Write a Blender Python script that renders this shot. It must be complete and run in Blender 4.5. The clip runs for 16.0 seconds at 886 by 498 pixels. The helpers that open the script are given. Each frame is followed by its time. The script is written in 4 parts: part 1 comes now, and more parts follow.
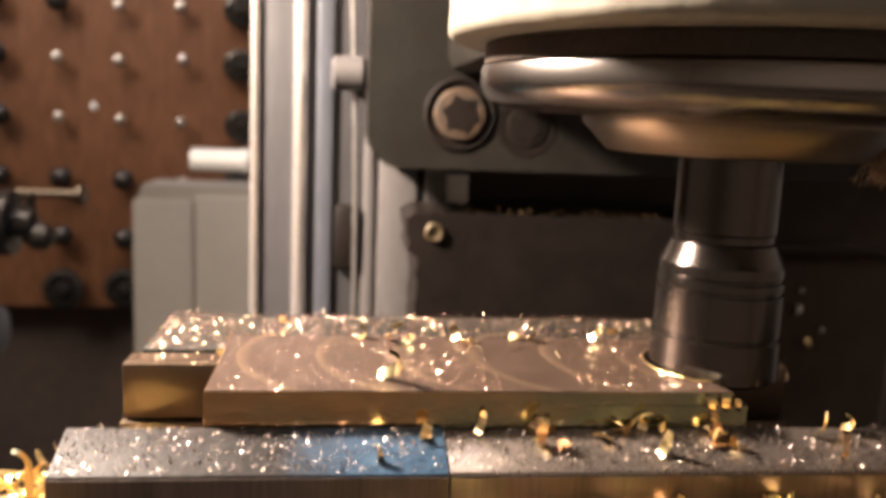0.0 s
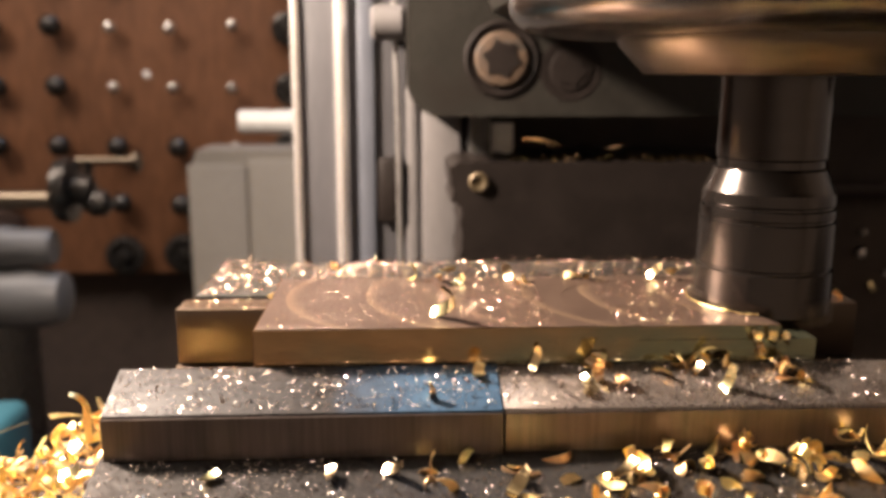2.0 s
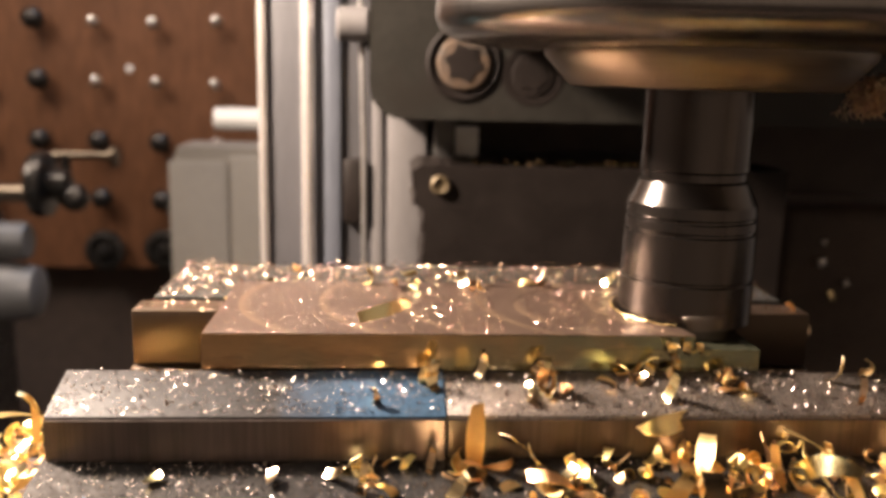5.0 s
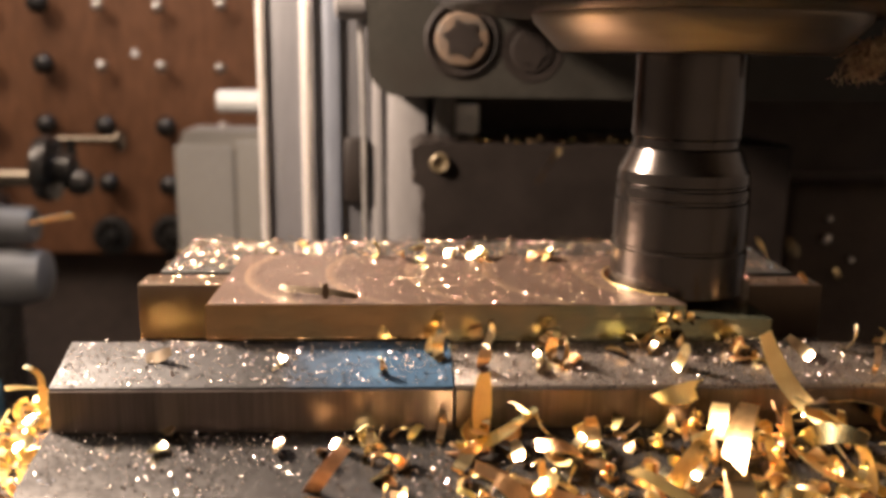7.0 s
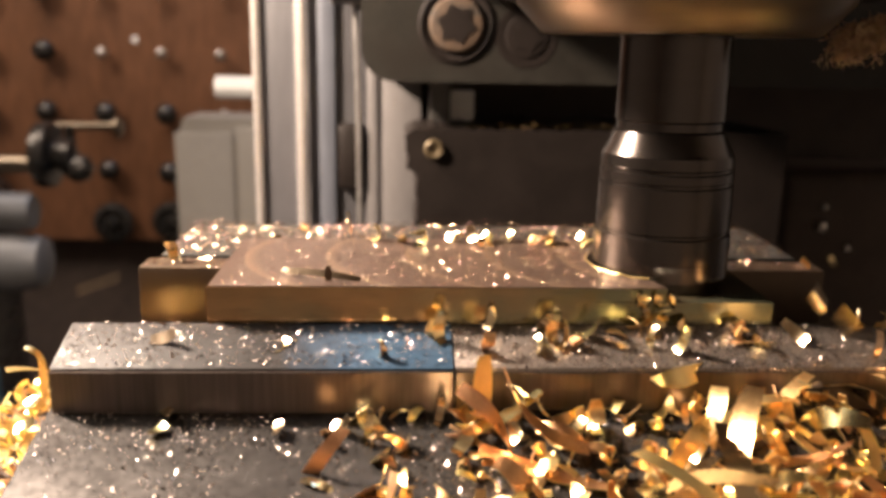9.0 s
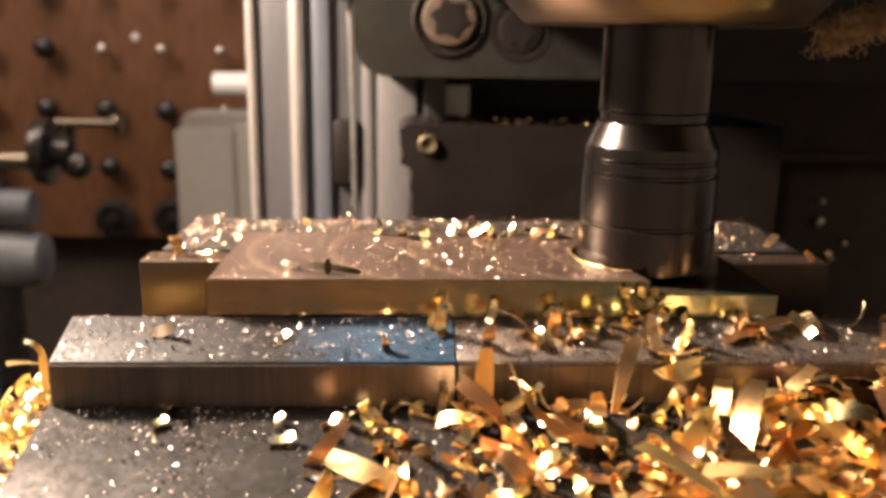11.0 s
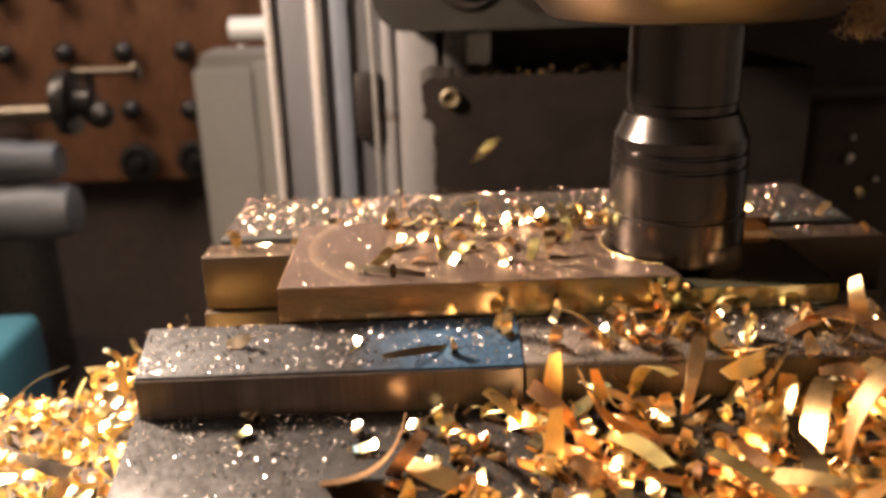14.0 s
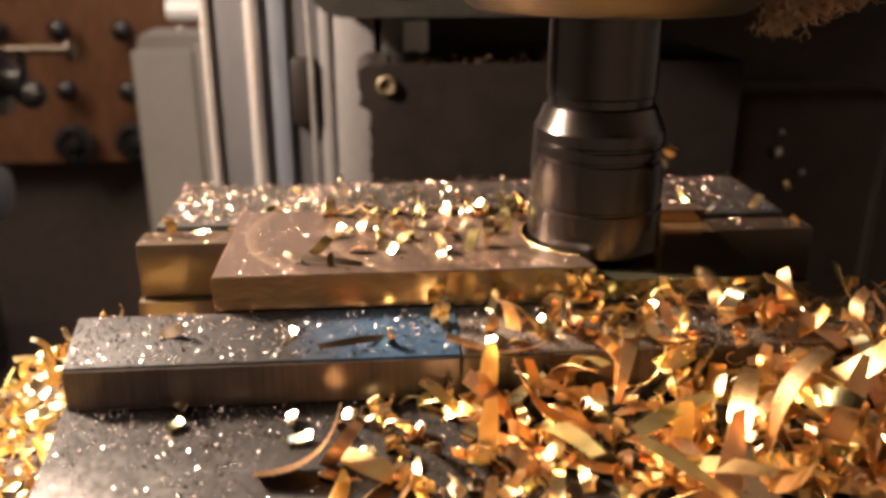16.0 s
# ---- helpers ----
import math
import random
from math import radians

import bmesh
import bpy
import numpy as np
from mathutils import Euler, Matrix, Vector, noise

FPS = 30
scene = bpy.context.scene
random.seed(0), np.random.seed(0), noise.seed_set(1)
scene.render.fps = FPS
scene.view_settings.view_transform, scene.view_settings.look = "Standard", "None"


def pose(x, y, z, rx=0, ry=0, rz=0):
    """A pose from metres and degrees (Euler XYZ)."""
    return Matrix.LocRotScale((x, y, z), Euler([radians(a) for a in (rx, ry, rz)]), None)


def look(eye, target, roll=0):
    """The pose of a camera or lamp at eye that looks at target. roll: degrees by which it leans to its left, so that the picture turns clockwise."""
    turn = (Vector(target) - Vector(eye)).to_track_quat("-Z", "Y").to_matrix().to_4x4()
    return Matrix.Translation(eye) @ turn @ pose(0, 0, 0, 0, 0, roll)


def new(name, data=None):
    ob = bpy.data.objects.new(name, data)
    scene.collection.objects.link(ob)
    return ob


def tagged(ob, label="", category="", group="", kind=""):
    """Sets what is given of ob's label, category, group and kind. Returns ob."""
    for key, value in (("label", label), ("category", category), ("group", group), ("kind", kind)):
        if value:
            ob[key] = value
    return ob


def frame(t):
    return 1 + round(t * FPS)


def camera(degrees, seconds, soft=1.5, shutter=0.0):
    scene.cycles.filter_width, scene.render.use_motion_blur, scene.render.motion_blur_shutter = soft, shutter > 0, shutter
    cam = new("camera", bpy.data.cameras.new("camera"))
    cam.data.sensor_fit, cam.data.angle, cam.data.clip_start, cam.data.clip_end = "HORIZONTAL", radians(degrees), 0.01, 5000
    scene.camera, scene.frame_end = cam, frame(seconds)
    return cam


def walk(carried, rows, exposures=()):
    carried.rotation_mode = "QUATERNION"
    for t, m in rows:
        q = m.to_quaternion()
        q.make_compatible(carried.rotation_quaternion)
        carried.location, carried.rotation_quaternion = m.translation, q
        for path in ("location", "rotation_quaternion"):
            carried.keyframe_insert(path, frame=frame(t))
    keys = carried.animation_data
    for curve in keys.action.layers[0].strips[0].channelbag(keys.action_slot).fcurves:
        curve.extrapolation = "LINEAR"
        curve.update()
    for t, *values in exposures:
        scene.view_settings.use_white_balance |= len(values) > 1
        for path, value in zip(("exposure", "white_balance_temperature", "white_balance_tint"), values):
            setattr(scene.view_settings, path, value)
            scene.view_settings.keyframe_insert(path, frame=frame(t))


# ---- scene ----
SECONDS = 16.0
cam = camera(55.0, SECONDS, soft=3.5, shutter=0.5)
cam.data.dof.use_dof, cam.data.dof.focus_distance, cam.data.dof.aperture_fstop = True, 0.222, 14.0
PATH = [
    (0, (-0.02595, 0.01930, 1.22165), (0.03274, 0.50943, 1.14207), 2.37),
    (0.5, (-0.02637, 0.02263, 1.21604), (0.02280, 0.51000, 1.11580), 2.68),
    (1, (-0.02695, 0.02307, 1.21477), (0.01107, 0.51111, 1.11298), 1.94),
    (1.5, (-0.01954, 0.02358, 1.21355), (0.00636, 0.51274, 1.11329), 0.24),
    (2, (-0.01820, 0.02429, 1.21355), (0.00768, 0.51299, 1.11110), 0.21),
    (2.5, (-0.01690, 0.02360, 1.21287), (0.00231, 0.51208, 1.10788), -0.06),
    (3, (-0.01361, 0.02388, 1.21305), (0.00984, 0.51260, 1.11008), 0.02),
    (3.5, (-0.00617, 0.02616, 1.21733), (0.02940, 0.51425, 1.11488), 1.03),
    (4, (-0.00259, 0.02171, 1.21753), (0.03186, 0.51025, 1.11679), 1.37),
    (6.5, (0.00361, 0.02401, 1.21197), (0.03100, 0.51125, 1.10314), 0.98),
    (7, (0.00601, 0.02407, 1.21149), (0.03228, 0.51081, 1.10016), 0.89),
    (7.5, (0.00690, 0.02522, 1.21071), (0.03368, 0.51136, 1.09693), 0.90),
    (8, (0.00822, 0.02428, 1.21110), (0.03337, 0.51051, 1.09730), 0.98),
    (8.5, (0.00801, 0.02409, 1.21040), (0.03249, 0.51009, 1.09547), 1.24),
    (9, (0.01176, 0.02428, 1.20978), (0.03643, 0.50961, 1.09213), 1.07),
    (11.5, (0.01757, 0.02617, 1.20830), (0.03847, 0.51127, 1.08895), 0.81),
    (12, (0.01580, 0.03075, 1.21135), (0.03229, 0.51752, 1.09831), 0.71),
    (12.2, (0.018, 0.030, 1.221), (0.0342, 0.5016, 1.1199), 1.0),
    (12.5, (0.01128, 0.02880, 1.24016), (0.02417, 0.51947, 1.14489), 1.16),
    (13, (0.00519, 0.02745, 1.23475), (0.01754, 0.51513, 1.12516), 0.69),
    (13.2, (0.011, 0.029, 1.228), (0.0258, 0.5188, 1.0867), 0.0),
    (13.5, (0.01300, 0.02818, 1.23012), (0.02517, 0.50222, 1.07158), -0.53),
    (14, (0.01568, 0.02829, 1.22884), (0.02363, 0.50080, 1.06551), -1.65),
    (14.5, (0.01802, 0.02855, 1.22967), (0.03209, 0.49940, 1.06201), -1.36),
    (14.8, (0.022, 0.029, 1.230), (0.0468, 0.5094, 1.0575), -0.7),
    (15, (0.02218, 0.02929, 1.22911), (0.05867, 0.49870, 1.06081), 1.14),
    (15.5, (0.02328, 0.02955, 1.22909), (0.06536, 0.49767, 1.05855), 0.46),
    (16, (0.02331, 0.02876, 1.22933), (0.06179, 0.49707, 1.05843), 0.07),
]
walk(cam, [(t, look(eye, target, roll)) for t, eye, target, roll in PATH],
     exposures=[(0.0, 0.85, 6400, 14), (4.2, 0.9, 6400, 14), (6.5, 0.88, 6550, 14), (9.0, 0.85, 6600, 14),
                (11.6, 0.8, 6600, 14), (12.5, 1.02, 6450, 14), (13.0, 1.0, 6450, 14), (13.6, 0.75, 6600, 14), (16.0, 0.68, 6650, 14)])

OZ = 1.2            # height of the cutting zone's datum above the shop floor
FEED = 0.002607     # table feed to the right, metres a second
AX, AY = 0.0846, 0.2545   # spindle axis

# ---- world and light ----
world = bpy.data.worlds.new("world")
scene.world = world
world.use_nodes = True
world.node_tree.nodes["Background"].inputs[0].default_value = (0.9, 0.8, 0.7, 1)
world.node_tree.nodes["Background"].inputs[1].default_value = 0.06


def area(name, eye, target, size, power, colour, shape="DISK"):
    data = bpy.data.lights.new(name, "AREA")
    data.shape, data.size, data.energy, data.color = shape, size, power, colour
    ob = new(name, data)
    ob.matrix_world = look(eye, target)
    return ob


LAMP_AT = Vector((-0.40, 0.37, OZ + 0.28))
area("work_lamp", LAMP_AT, (0.05, 0.24, OZ - 0.06), 0.06, 19.5, (1.0, 0.82, 0.65))
area("bench_lamp", (-0.55, 0.95, OZ + 1.80), (-0.50, 1.70, OZ + 0.05), 1.3, 17.0, (1.0, 0.84, 0.70))
# Two unseen lamps, added to fill the room from the left
area("room_fill", (-1.35, 0.60, OZ + 1.45), (0.0, 0.3, OZ), 0.6, 8.0, (1.0, 0.84, 0.68))
area("room_fill", (-1.55, 0.30, OZ + 1.35), (0.0, 0.3, OZ), 0.6, 11.0, (1.0, 0.86, 0.72))
# Unseen cool lamp under the ceiling, added for a bluish tint on the column
area("cool_tint_lamp", (0.33, 1.26, OZ + 1.88), (0.33, 1.26, OZ), 0.90, 7.0, (0.30, 0.58, 1.0), "SQUARE")


# ---- materials ----
def material(name, base, rough=0.5, metal=0.0, vary=0.3, scale=40.0, fine=600.0, bump=0.0003, spots=None, stretch=(1, 1, 1), random_tint=0.0, gloss=0.5, spread=0.12):
    """Base colour with two scales of variation, roughness variation and fine relief; scales in cycles a metre."""
    m = bpy.data.materials.new(name)
    m.use_nodes = True
    nt = m.node_tree
    bs = nt.nodes["Principled BSDF"]
    tc = nt.nodes.new("ShaderNodeTexCoord")
    mp = nt.nodes.new("ShaderNodeMapping")
    mp.inputs["Scale"].default_value = stretch
    nt.links.new(tc.outputs["Object"], mp.inputs["Vector"])

    def noise_tex(s, detail):
        n = nt.nodes.new("ShaderNodeTexNoise")
        n.inputs["Scale"].default_value, n.inputs["Detail"].default_value = s, detail
        nt.links.new(mp.outputs[0], n.inputs["Vector"])
        return n

    big, small = noise_tex(scale, 4), noise_tex(fine, 3)
    mix = nt.nodes.new("ShaderNodeMath")
    mix.operation = "MULTIPLY_ADD"
    nt.links.new(small.outputs["Fac"], mix.inputs[0])
    mix.inputs[1].default_value = 0.5
    half = nt.nodes.new("ShaderNodeMath")
    half.operation = "MULTIPLY"
    nt.links.new(big.outputs["Fac"], half.inputs[0])
    half.inputs[1].default_value = 0.5
    nt.links.new(half.outputs[0], mix.inputs[2])
    ramp = nt.nodes.new("ShaderNodeValToRGB")
    e = ramp.color_ramp.elements
    dark = tuple(c * (1 - vary) for c in base)
    lite = tuple(min(1, c * (1 + vary)) for c in base)
    e[0].position, e[0].color = 0.3, (*dark, 1)
    e[1].position, e[1].color = 0.7, (*lite, 1)
    nt.links.new(mix.outputs[0], ramp.inputs[0])
    colour = ramp.outputs[0]
    if spots:
        sp = noise_tex(spots[1], 6)
        r2 = nt.nodes.new("ShaderNodeValToRGB")
        r2.color_ramp.elements[0].position, r2.color_ramp.elements[1].position = spots[2], spots[2] + 0.12
        nt.links.new(sp.outputs["Fac"], r2.inputs[0])
        mc = nt.nodes.new("ShaderNodeMix")
        mc.data_type = "RGBA"
        nt.links.new(r2.outputs[0], mc.inputs[0])
        nt.links.new(colour, mc.inputs[6])
        mc.inputs[7].default_value = (*spots[0], 1)
        colour = mc.outputs[2]
    if random_tint:
        info = nt.nodes.new("ShaderNodeObjectInfo")
        geo = nt.nodes.new("ShaderNodeNewGeometry")
        add = nt.nodes.new("ShaderNodeMath")
        add.operation = "ADD"
        nt.links.new(info.outputs["Random"], add.inputs[0])
        nt.links.new(geo.outputs["Random Per Island"], add.inputs[1])
        fr = nt.nodes.new("ShaderNodeMath")
        fr.operation = "FRACT"
        nt.links.new(add.outputs[0], fr.inputs[0])
        hs = nt.nodes.new("ShaderNodeHueSaturation")
        mr = nt.nodes.new("ShaderNodeMapRange")
        mr.inputs[3].default_value, mr.inputs[4].default_value = 0.5 - random_tint * 0.12, 0.5 + random_tint * 0.07
        nt.links.new(fr.outputs[0], mr.inputs[0])
        nt.links.new(mr.outputs[0], hs.inputs["Hue"])
        mv = nt.nodes.new("ShaderNodeMapRange")
        mv.inputs[3].default_value, mv.inputs[4].default_value = 1 - random_tint * 0.9, 1 + random_tint * 0.3
        nt.links.new(fr.outputs[0], mv.inputs[0])
        nt.links.new(mv.outputs[0], hs.inputs["Value"])
        nt.links.new(colour, hs.inputs["Color"])
        colour = hs.outputs[0]
    nt.links.new(colour, bs.inputs["Base Color"])
    rr = nt.nodes.new("ShaderNodeMapRange")
    rr.inputs[3].default_value, rr.inputs[4].default_value = max(0.03, rough - spread), min(1, rough + spread)
    nt.links.new(mix.outputs[0], rr.inputs[0])
    nt.links.new(rr.outputs[0], bs.inputs["Roughness"])
    bs.inputs["Metallic"].default_value = metal
    bs.inputs["Specular IOR Level"].default_value = gloss
    if bump:
        bp = nt.nodes.new("ShaderNodeBump")
        bp.inputs["Distance"].default_value = bump
        bp.inputs["Strength"].default_value = 0.6
        nt.links.new(mix.outputs[0], bp.inputs["Height"])
        nt.links.new(bp.outputs[0], bs.inputs["Normal"])
    return m


BRASS_CHIP = material("brass_chip", (1.0, 0.69, 0.31), 0.33, 1.0, 0.16, 200, 2000, 0.00012, random_tint=0.3)
MIRROR_CHIP = material("bright_brass_chip", (1.0, 0.77, 0.44), 0.16, 1.0, 0.1, 200, 2500, 0.00004, random_tint=0.3)
COPPER_CHIP = material("orange_brass_chip", (0.94, 0.57, 0.26), 0.30, 1.0, 0.18, 150, 1500, 0.00014, random_tint=0.22)
TANGLE = material("brown_hair_chips", (0.52, 0.37, 0.23), 0.32, 1.0, 0.2, 200, 2500, 0, random_tint=0.4)
DUST = material("chip_dust", (0.74, 0.53, 0.36), 0.24, 1.0, 0.15, 200, 2500, 0, random_tint=0.6)
STEEL_DUST = material("grey_chip_dust", (0.50, 0.42, 0.36), 0.20, 1.0, 0.2, 200, 2500, 0, random_tint=0.3)
DULL_BRASS = material("dull_brass", (0.075, 0.054, 0.028), 0.5, 0.5, 0.3, 200, 900, 0.0002)
# Brass strips mirroring dark surroundings; that darkness is put into the base colour
DARK_REFLECTING_CHIP = material("dark_reflecting_chip", (0.10, 0.072, 0.045), 0.4, 0.7, 0.3, 200, 2000, 0.00008)
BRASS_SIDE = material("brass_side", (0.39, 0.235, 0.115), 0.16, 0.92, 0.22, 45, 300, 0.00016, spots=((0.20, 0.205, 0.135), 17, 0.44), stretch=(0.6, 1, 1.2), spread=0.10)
STEEL = material("ground_steel", (0.25, 0.215, 0.19), 0.28, 0.85, 0.25, 50, 1500, 0.00005, stretch=(1, 1, 0.25))
STEEL_TOP = material("oily_steel", (0.085, 0.079, 0.075), 0.24, 0.85, 0.18, 50, 500, 0.00003)
# The vertical streaks in this colour stand for reflections in the jaw front
JAW_FACE = material("reflection_streaked_steel", (0.105, 0.085, 0.074), 0.32, 0.9, 0.35, 130, 900, 0.00005, stretch=(1, 1, 0.04))
RJ_STEEL = material("dark_oily_iron", (0.020, 0.019, 0.0165), 0.45, 0.3, 0.3, 50, 600, 0.0001)
GUARD_BLACK = material("black_guard_paint", (0.0085, 0.0062, 0.0052), 0.5, 0.0, 0.4, 40, 500, 0.0005, gloss=0.15)
# Steel whose brown base colour stands for golden chips mirrored in it
WARM_TINTED_STEEL = material("warm_tinted_steel", (0.070, 0.049, 0.033), 0.38, 0.8, 0.08, 25, 900, 0.000004, stretch=(1, 1, 0.2))
DARK_STEEL = material("dark_steel", (0.10, 0.095, 0.09), 0.42, 0.85, 0.3, 60, 900, 0.0001)
CUTTER = material("cutter_steel", (0.066, 0.056, 0.050), 0.20, 0.95, 0.1, 60, 900, 0.00002, stretch=(0.3, 0.3, 4), spread=0.05)
CARBIDE = material("carbide", (0.16, 0.135, 0.11), 0.3, 0.9, 0.2, 300, 2000, 0.00002)
POLISHED = material("polished_steel", (0.215, 0.195, 0.18), 0.24, 1.0, 0.25, 50, 400, 0.00003, stretch=(0.4, 0.4, 6))
BRONZE = material("bronzed_steel", (0.19, 0.155, 0.115), 0.36, 1.0, 0.2, 50, 400, 0.00003, stretch=(0.3, 0.3, 5))
CAST_BEIGE = material("beige_cast_paint", (0.185, 0.168, 0.132), 0.5, 0.0, 0.12, 45, 170, 0.0008, spots=((0.25, 0.2, 0.14), 70, 0.68))
CAST_DARK = material("dark_green_paint", (0.0135, 0.0122, 0.0100), 0.45, 0.0, 0.3, 30, 300, 0.0004, spots=((0.012, 0.010, 0.008), 25, 0.55), gloss=0.2)
BLACK = material("black_grime", (0.046, 0.033, 0.026), 0.5, 0.0, 0.4, 40, 500, 0.0005, gloss=0.2)
RUST = material("dirty_brown_steel", (0.045, 0.025, 0.0115), 0.75, 0.0, 0.5, 120, 700, 0.0008, spots=((0.02, 0.015, 0.01), 110, 0.52))
WAY_GREY = material("grey_way", (0.058, 0.056, 0.059), 0.4, 0.3, 0.15, 12, 250, 0.0001, stretch=(1, 1, 0.2))
WAY_BLUE = material("blue_grey_way", (0.075, 0.08, 0.095), 0.4, 0.3, 0.15, 10, 250, 0.0001, stretch=(1, 1, 0.2))
WAY_PALE = material("pale_way", (0.108, 0.100, 0.098), 0.45, 0.25, 0.15, 10, 250, 0.0001, stretch=(1, 1, 0.3))
ROD = material("chromed_rod", (0.80, 0.74, 0.70), 0.26, 0.86, 0.02, 20, 300, 0, spread=0.02)
WHITE = material("white_paint", (0.86, 0.84, 0.80), 0.5, 0.0, 0.08, 30, 300, 0.0001)
PALE_PLASTIC = material("pale_grey_plastic", (0.42, 0.42, 0.41), 0.4, 0.0, 0.1, 30, 300, 0.0001)
BOX_PAINT = material("grey_box_paint", (0.33, 0.298, 0.252), 0.5, 0.0, 0.1, 8, 120, 0.0003, spots=((0.3, 0.27, 0.22), 14, 0.62))
WOOD = material("stained_wood", (0.20, 0.088, 0.042), 0.5, 0.0, 0.35, 5, 60, 0.0006, spots=((0.14, 0.055, 0.025), 6, 0.56), stretch=(1, 1, 0.35))
BLACK_BALL = material("blackened_steel", (0.06, 0.055, 0.05), 0.28, 0.7, 0.3, 40, 300, 0.0002)
PIN_STEEL = material("bright_pin", (0.6, 0.57, 0.53), 0.28, 1.0, 0.15, 60, 400, 0)
GREY_IRON = material("grey_iron_paint", (0.14, 0.142, 0.145), 0.4, 0.1, 0.15, 12, 150, 0.0003)
TEAL = material("teal_plastic", (0.035, 0.13, 0.17), 0.5, 0.0, 0.1, 10, 150, 0.0001)
# For the unseen walls and ceiling, kept pale to bounce fill light
BOUNCE_PLASTER = material("bounce_plaster", (0.72, 0.66, 0.58), 0.85, 0.0, 0.12, 3, 40, 0.001)
WALL = material("shop_wall", (0.07, 0.05, 0.04), 0.8, 0.0, 0.3, 3, 40, 0.001)
FLOOR = material("shop_floor", (0.07, 0.06, 0.055), 0.7, 0.0, 0.3, 3, 60, 0.001)
CABLE = material("steel_hose", (0.42, 0.40, 0.38), 0.35, 0.9, 0.15, 100, 900, 0.0001)


def milled_top():
    """Brass face with the overlapping arcs that the last milling pass left."""
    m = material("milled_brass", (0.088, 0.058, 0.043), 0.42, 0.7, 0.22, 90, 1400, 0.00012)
    nt = m.node_tree
    bs = nt.nodes["Principled BSDF"]
    old = bs.inputs["Base Color"].links[0].from_socket
    tc = nt.nodes.new("ShaderNodeTexCoord")
    sep = nt.nodes.new("ShaderNodeSeparateXYZ")
    nt.links.new(tc.outputs["Object"], sep.inputs[0])

    def op(kind, a, b=None):
        n = nt.nodes.new("ShaderNodeMath")
        n.operation = kind
        for i, v in enumerate((a, b)):
            if v is None:
                continue
            if isinstance(v, (int, float)):
                n.inputs[i].default_value = v
            else:
                nt.links.new(v, n.inputs[i])
        return n.outputs[0]

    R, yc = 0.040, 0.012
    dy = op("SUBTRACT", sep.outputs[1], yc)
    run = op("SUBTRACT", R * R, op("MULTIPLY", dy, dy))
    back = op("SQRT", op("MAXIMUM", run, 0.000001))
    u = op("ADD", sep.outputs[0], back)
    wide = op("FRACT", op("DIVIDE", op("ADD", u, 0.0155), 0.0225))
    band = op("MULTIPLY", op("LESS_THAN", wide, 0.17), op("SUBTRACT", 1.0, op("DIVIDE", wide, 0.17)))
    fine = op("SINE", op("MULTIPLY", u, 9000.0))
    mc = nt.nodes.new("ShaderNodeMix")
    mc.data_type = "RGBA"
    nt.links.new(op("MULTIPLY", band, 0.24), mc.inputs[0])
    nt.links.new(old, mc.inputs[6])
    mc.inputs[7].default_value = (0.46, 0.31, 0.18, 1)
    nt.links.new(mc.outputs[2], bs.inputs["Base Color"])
    bp = nt.nodes.new("ShaderNodeBump")
    bp.inputs["Distance"].default_value, bp.inputs["Strength"].default_value = 0.00002, 0.5
    nt.links.new(fine, bp.inputs["Height"])
    nt.links.new(bs.inputs["Normal"].links[0].from_socket, bp.inputs["Normal"])
    nt.links.new(bp.outputs[0], bs.inputs["Normal"])
    return m


MILLED = milled_top()


def dyed_steel():
    """Oily steel with a patch of blue layout dye that ends raggedly."""
    m = material("dyed_jaw_steel", (0.020, 0.0175, 0.0165), 0.55, 0.06, 0.25, 50, 500, 0.00006, gloss=0.14, spread=0.1)
    nt = m.node_tree
    bs = nt.nodes["Principled BSDF"]
    old = bs.inputs["Base Color"].links[0].from_socket
    tc = nt.nodes.new("ShaderNodeTexCoord")
    sep = nt.nodes.new("ShaderNodeSeparateXYZ")
    nt.links.new(tc.outputs["Object"], sep.inputs[0])
    n = nt.nodes.new("ShaderNodeTexNoise")
    n.inputs["Scale"].default_value, n.inputs["Detail"].default_value = 160, 4
    nt.links.new(tc.outputs["Object"], n.inputs["Vector"])
    wob = nt.nodes.new("ShaderNodeMath")
    wob.operation = "MULTIPLY_ADD"
    nt.links.new(n.outputs["Fac"], wob.inputs[0])
    wob.inputs[1].default_value = 0.014
    nt.links.new(sep.outputs[0], wob.inputs[2])
    rise = nt.nodes.new("ShaderNodeMapRange")
    rise.inputs[1].default_value, rise.inputs[2].default_value = -0.034, -0.010
    rise.inputs[3].default_value, rise.inputs[4].default_value = 0.0, 0.54
    nt.links.new(wob.outputs[0], rise.inputs[0])
    mc = nt.nodes.new("ShaderNodeMix")
    mc.data_type = "RGBA"
    nt.links.new(rise.outputs[0], mc.inputs[0])
    nt.links.new(old, mc.inputs[6])
    mc.inputs[7].default_value = (0.045, 0.105, 0.185, 1)
    nt.links.new(mc.outputs[2], bs.inputs["Base Color"])
    less = nt.nodes.new("ShaderNodeMapRange")
    less.inputs[3].default_value, less.inputs[4].default_value = 0.06, 0.04
    nt.links.new(rise.outputs[0], less.inputs[0])
    nt.links.new(less.outputs[0], bs.inputs["Metallic"])
    return m


JAW_TOP = dyed_steel()

# ---- mesh helpers ----
ORIGIN = {}


def thing(name, at, label, category, group="", kind=""):
    """An Empty at the thing's base; at is given from the datum."""
    ob = new(name)
    ob.empty_display_size = 0.02
    ob.location = (at[0], at[1], at[2] + OZ)
    ORIGIN[ob.name] = Vector(at)
    return tagged(ob, label, category, group, kind)


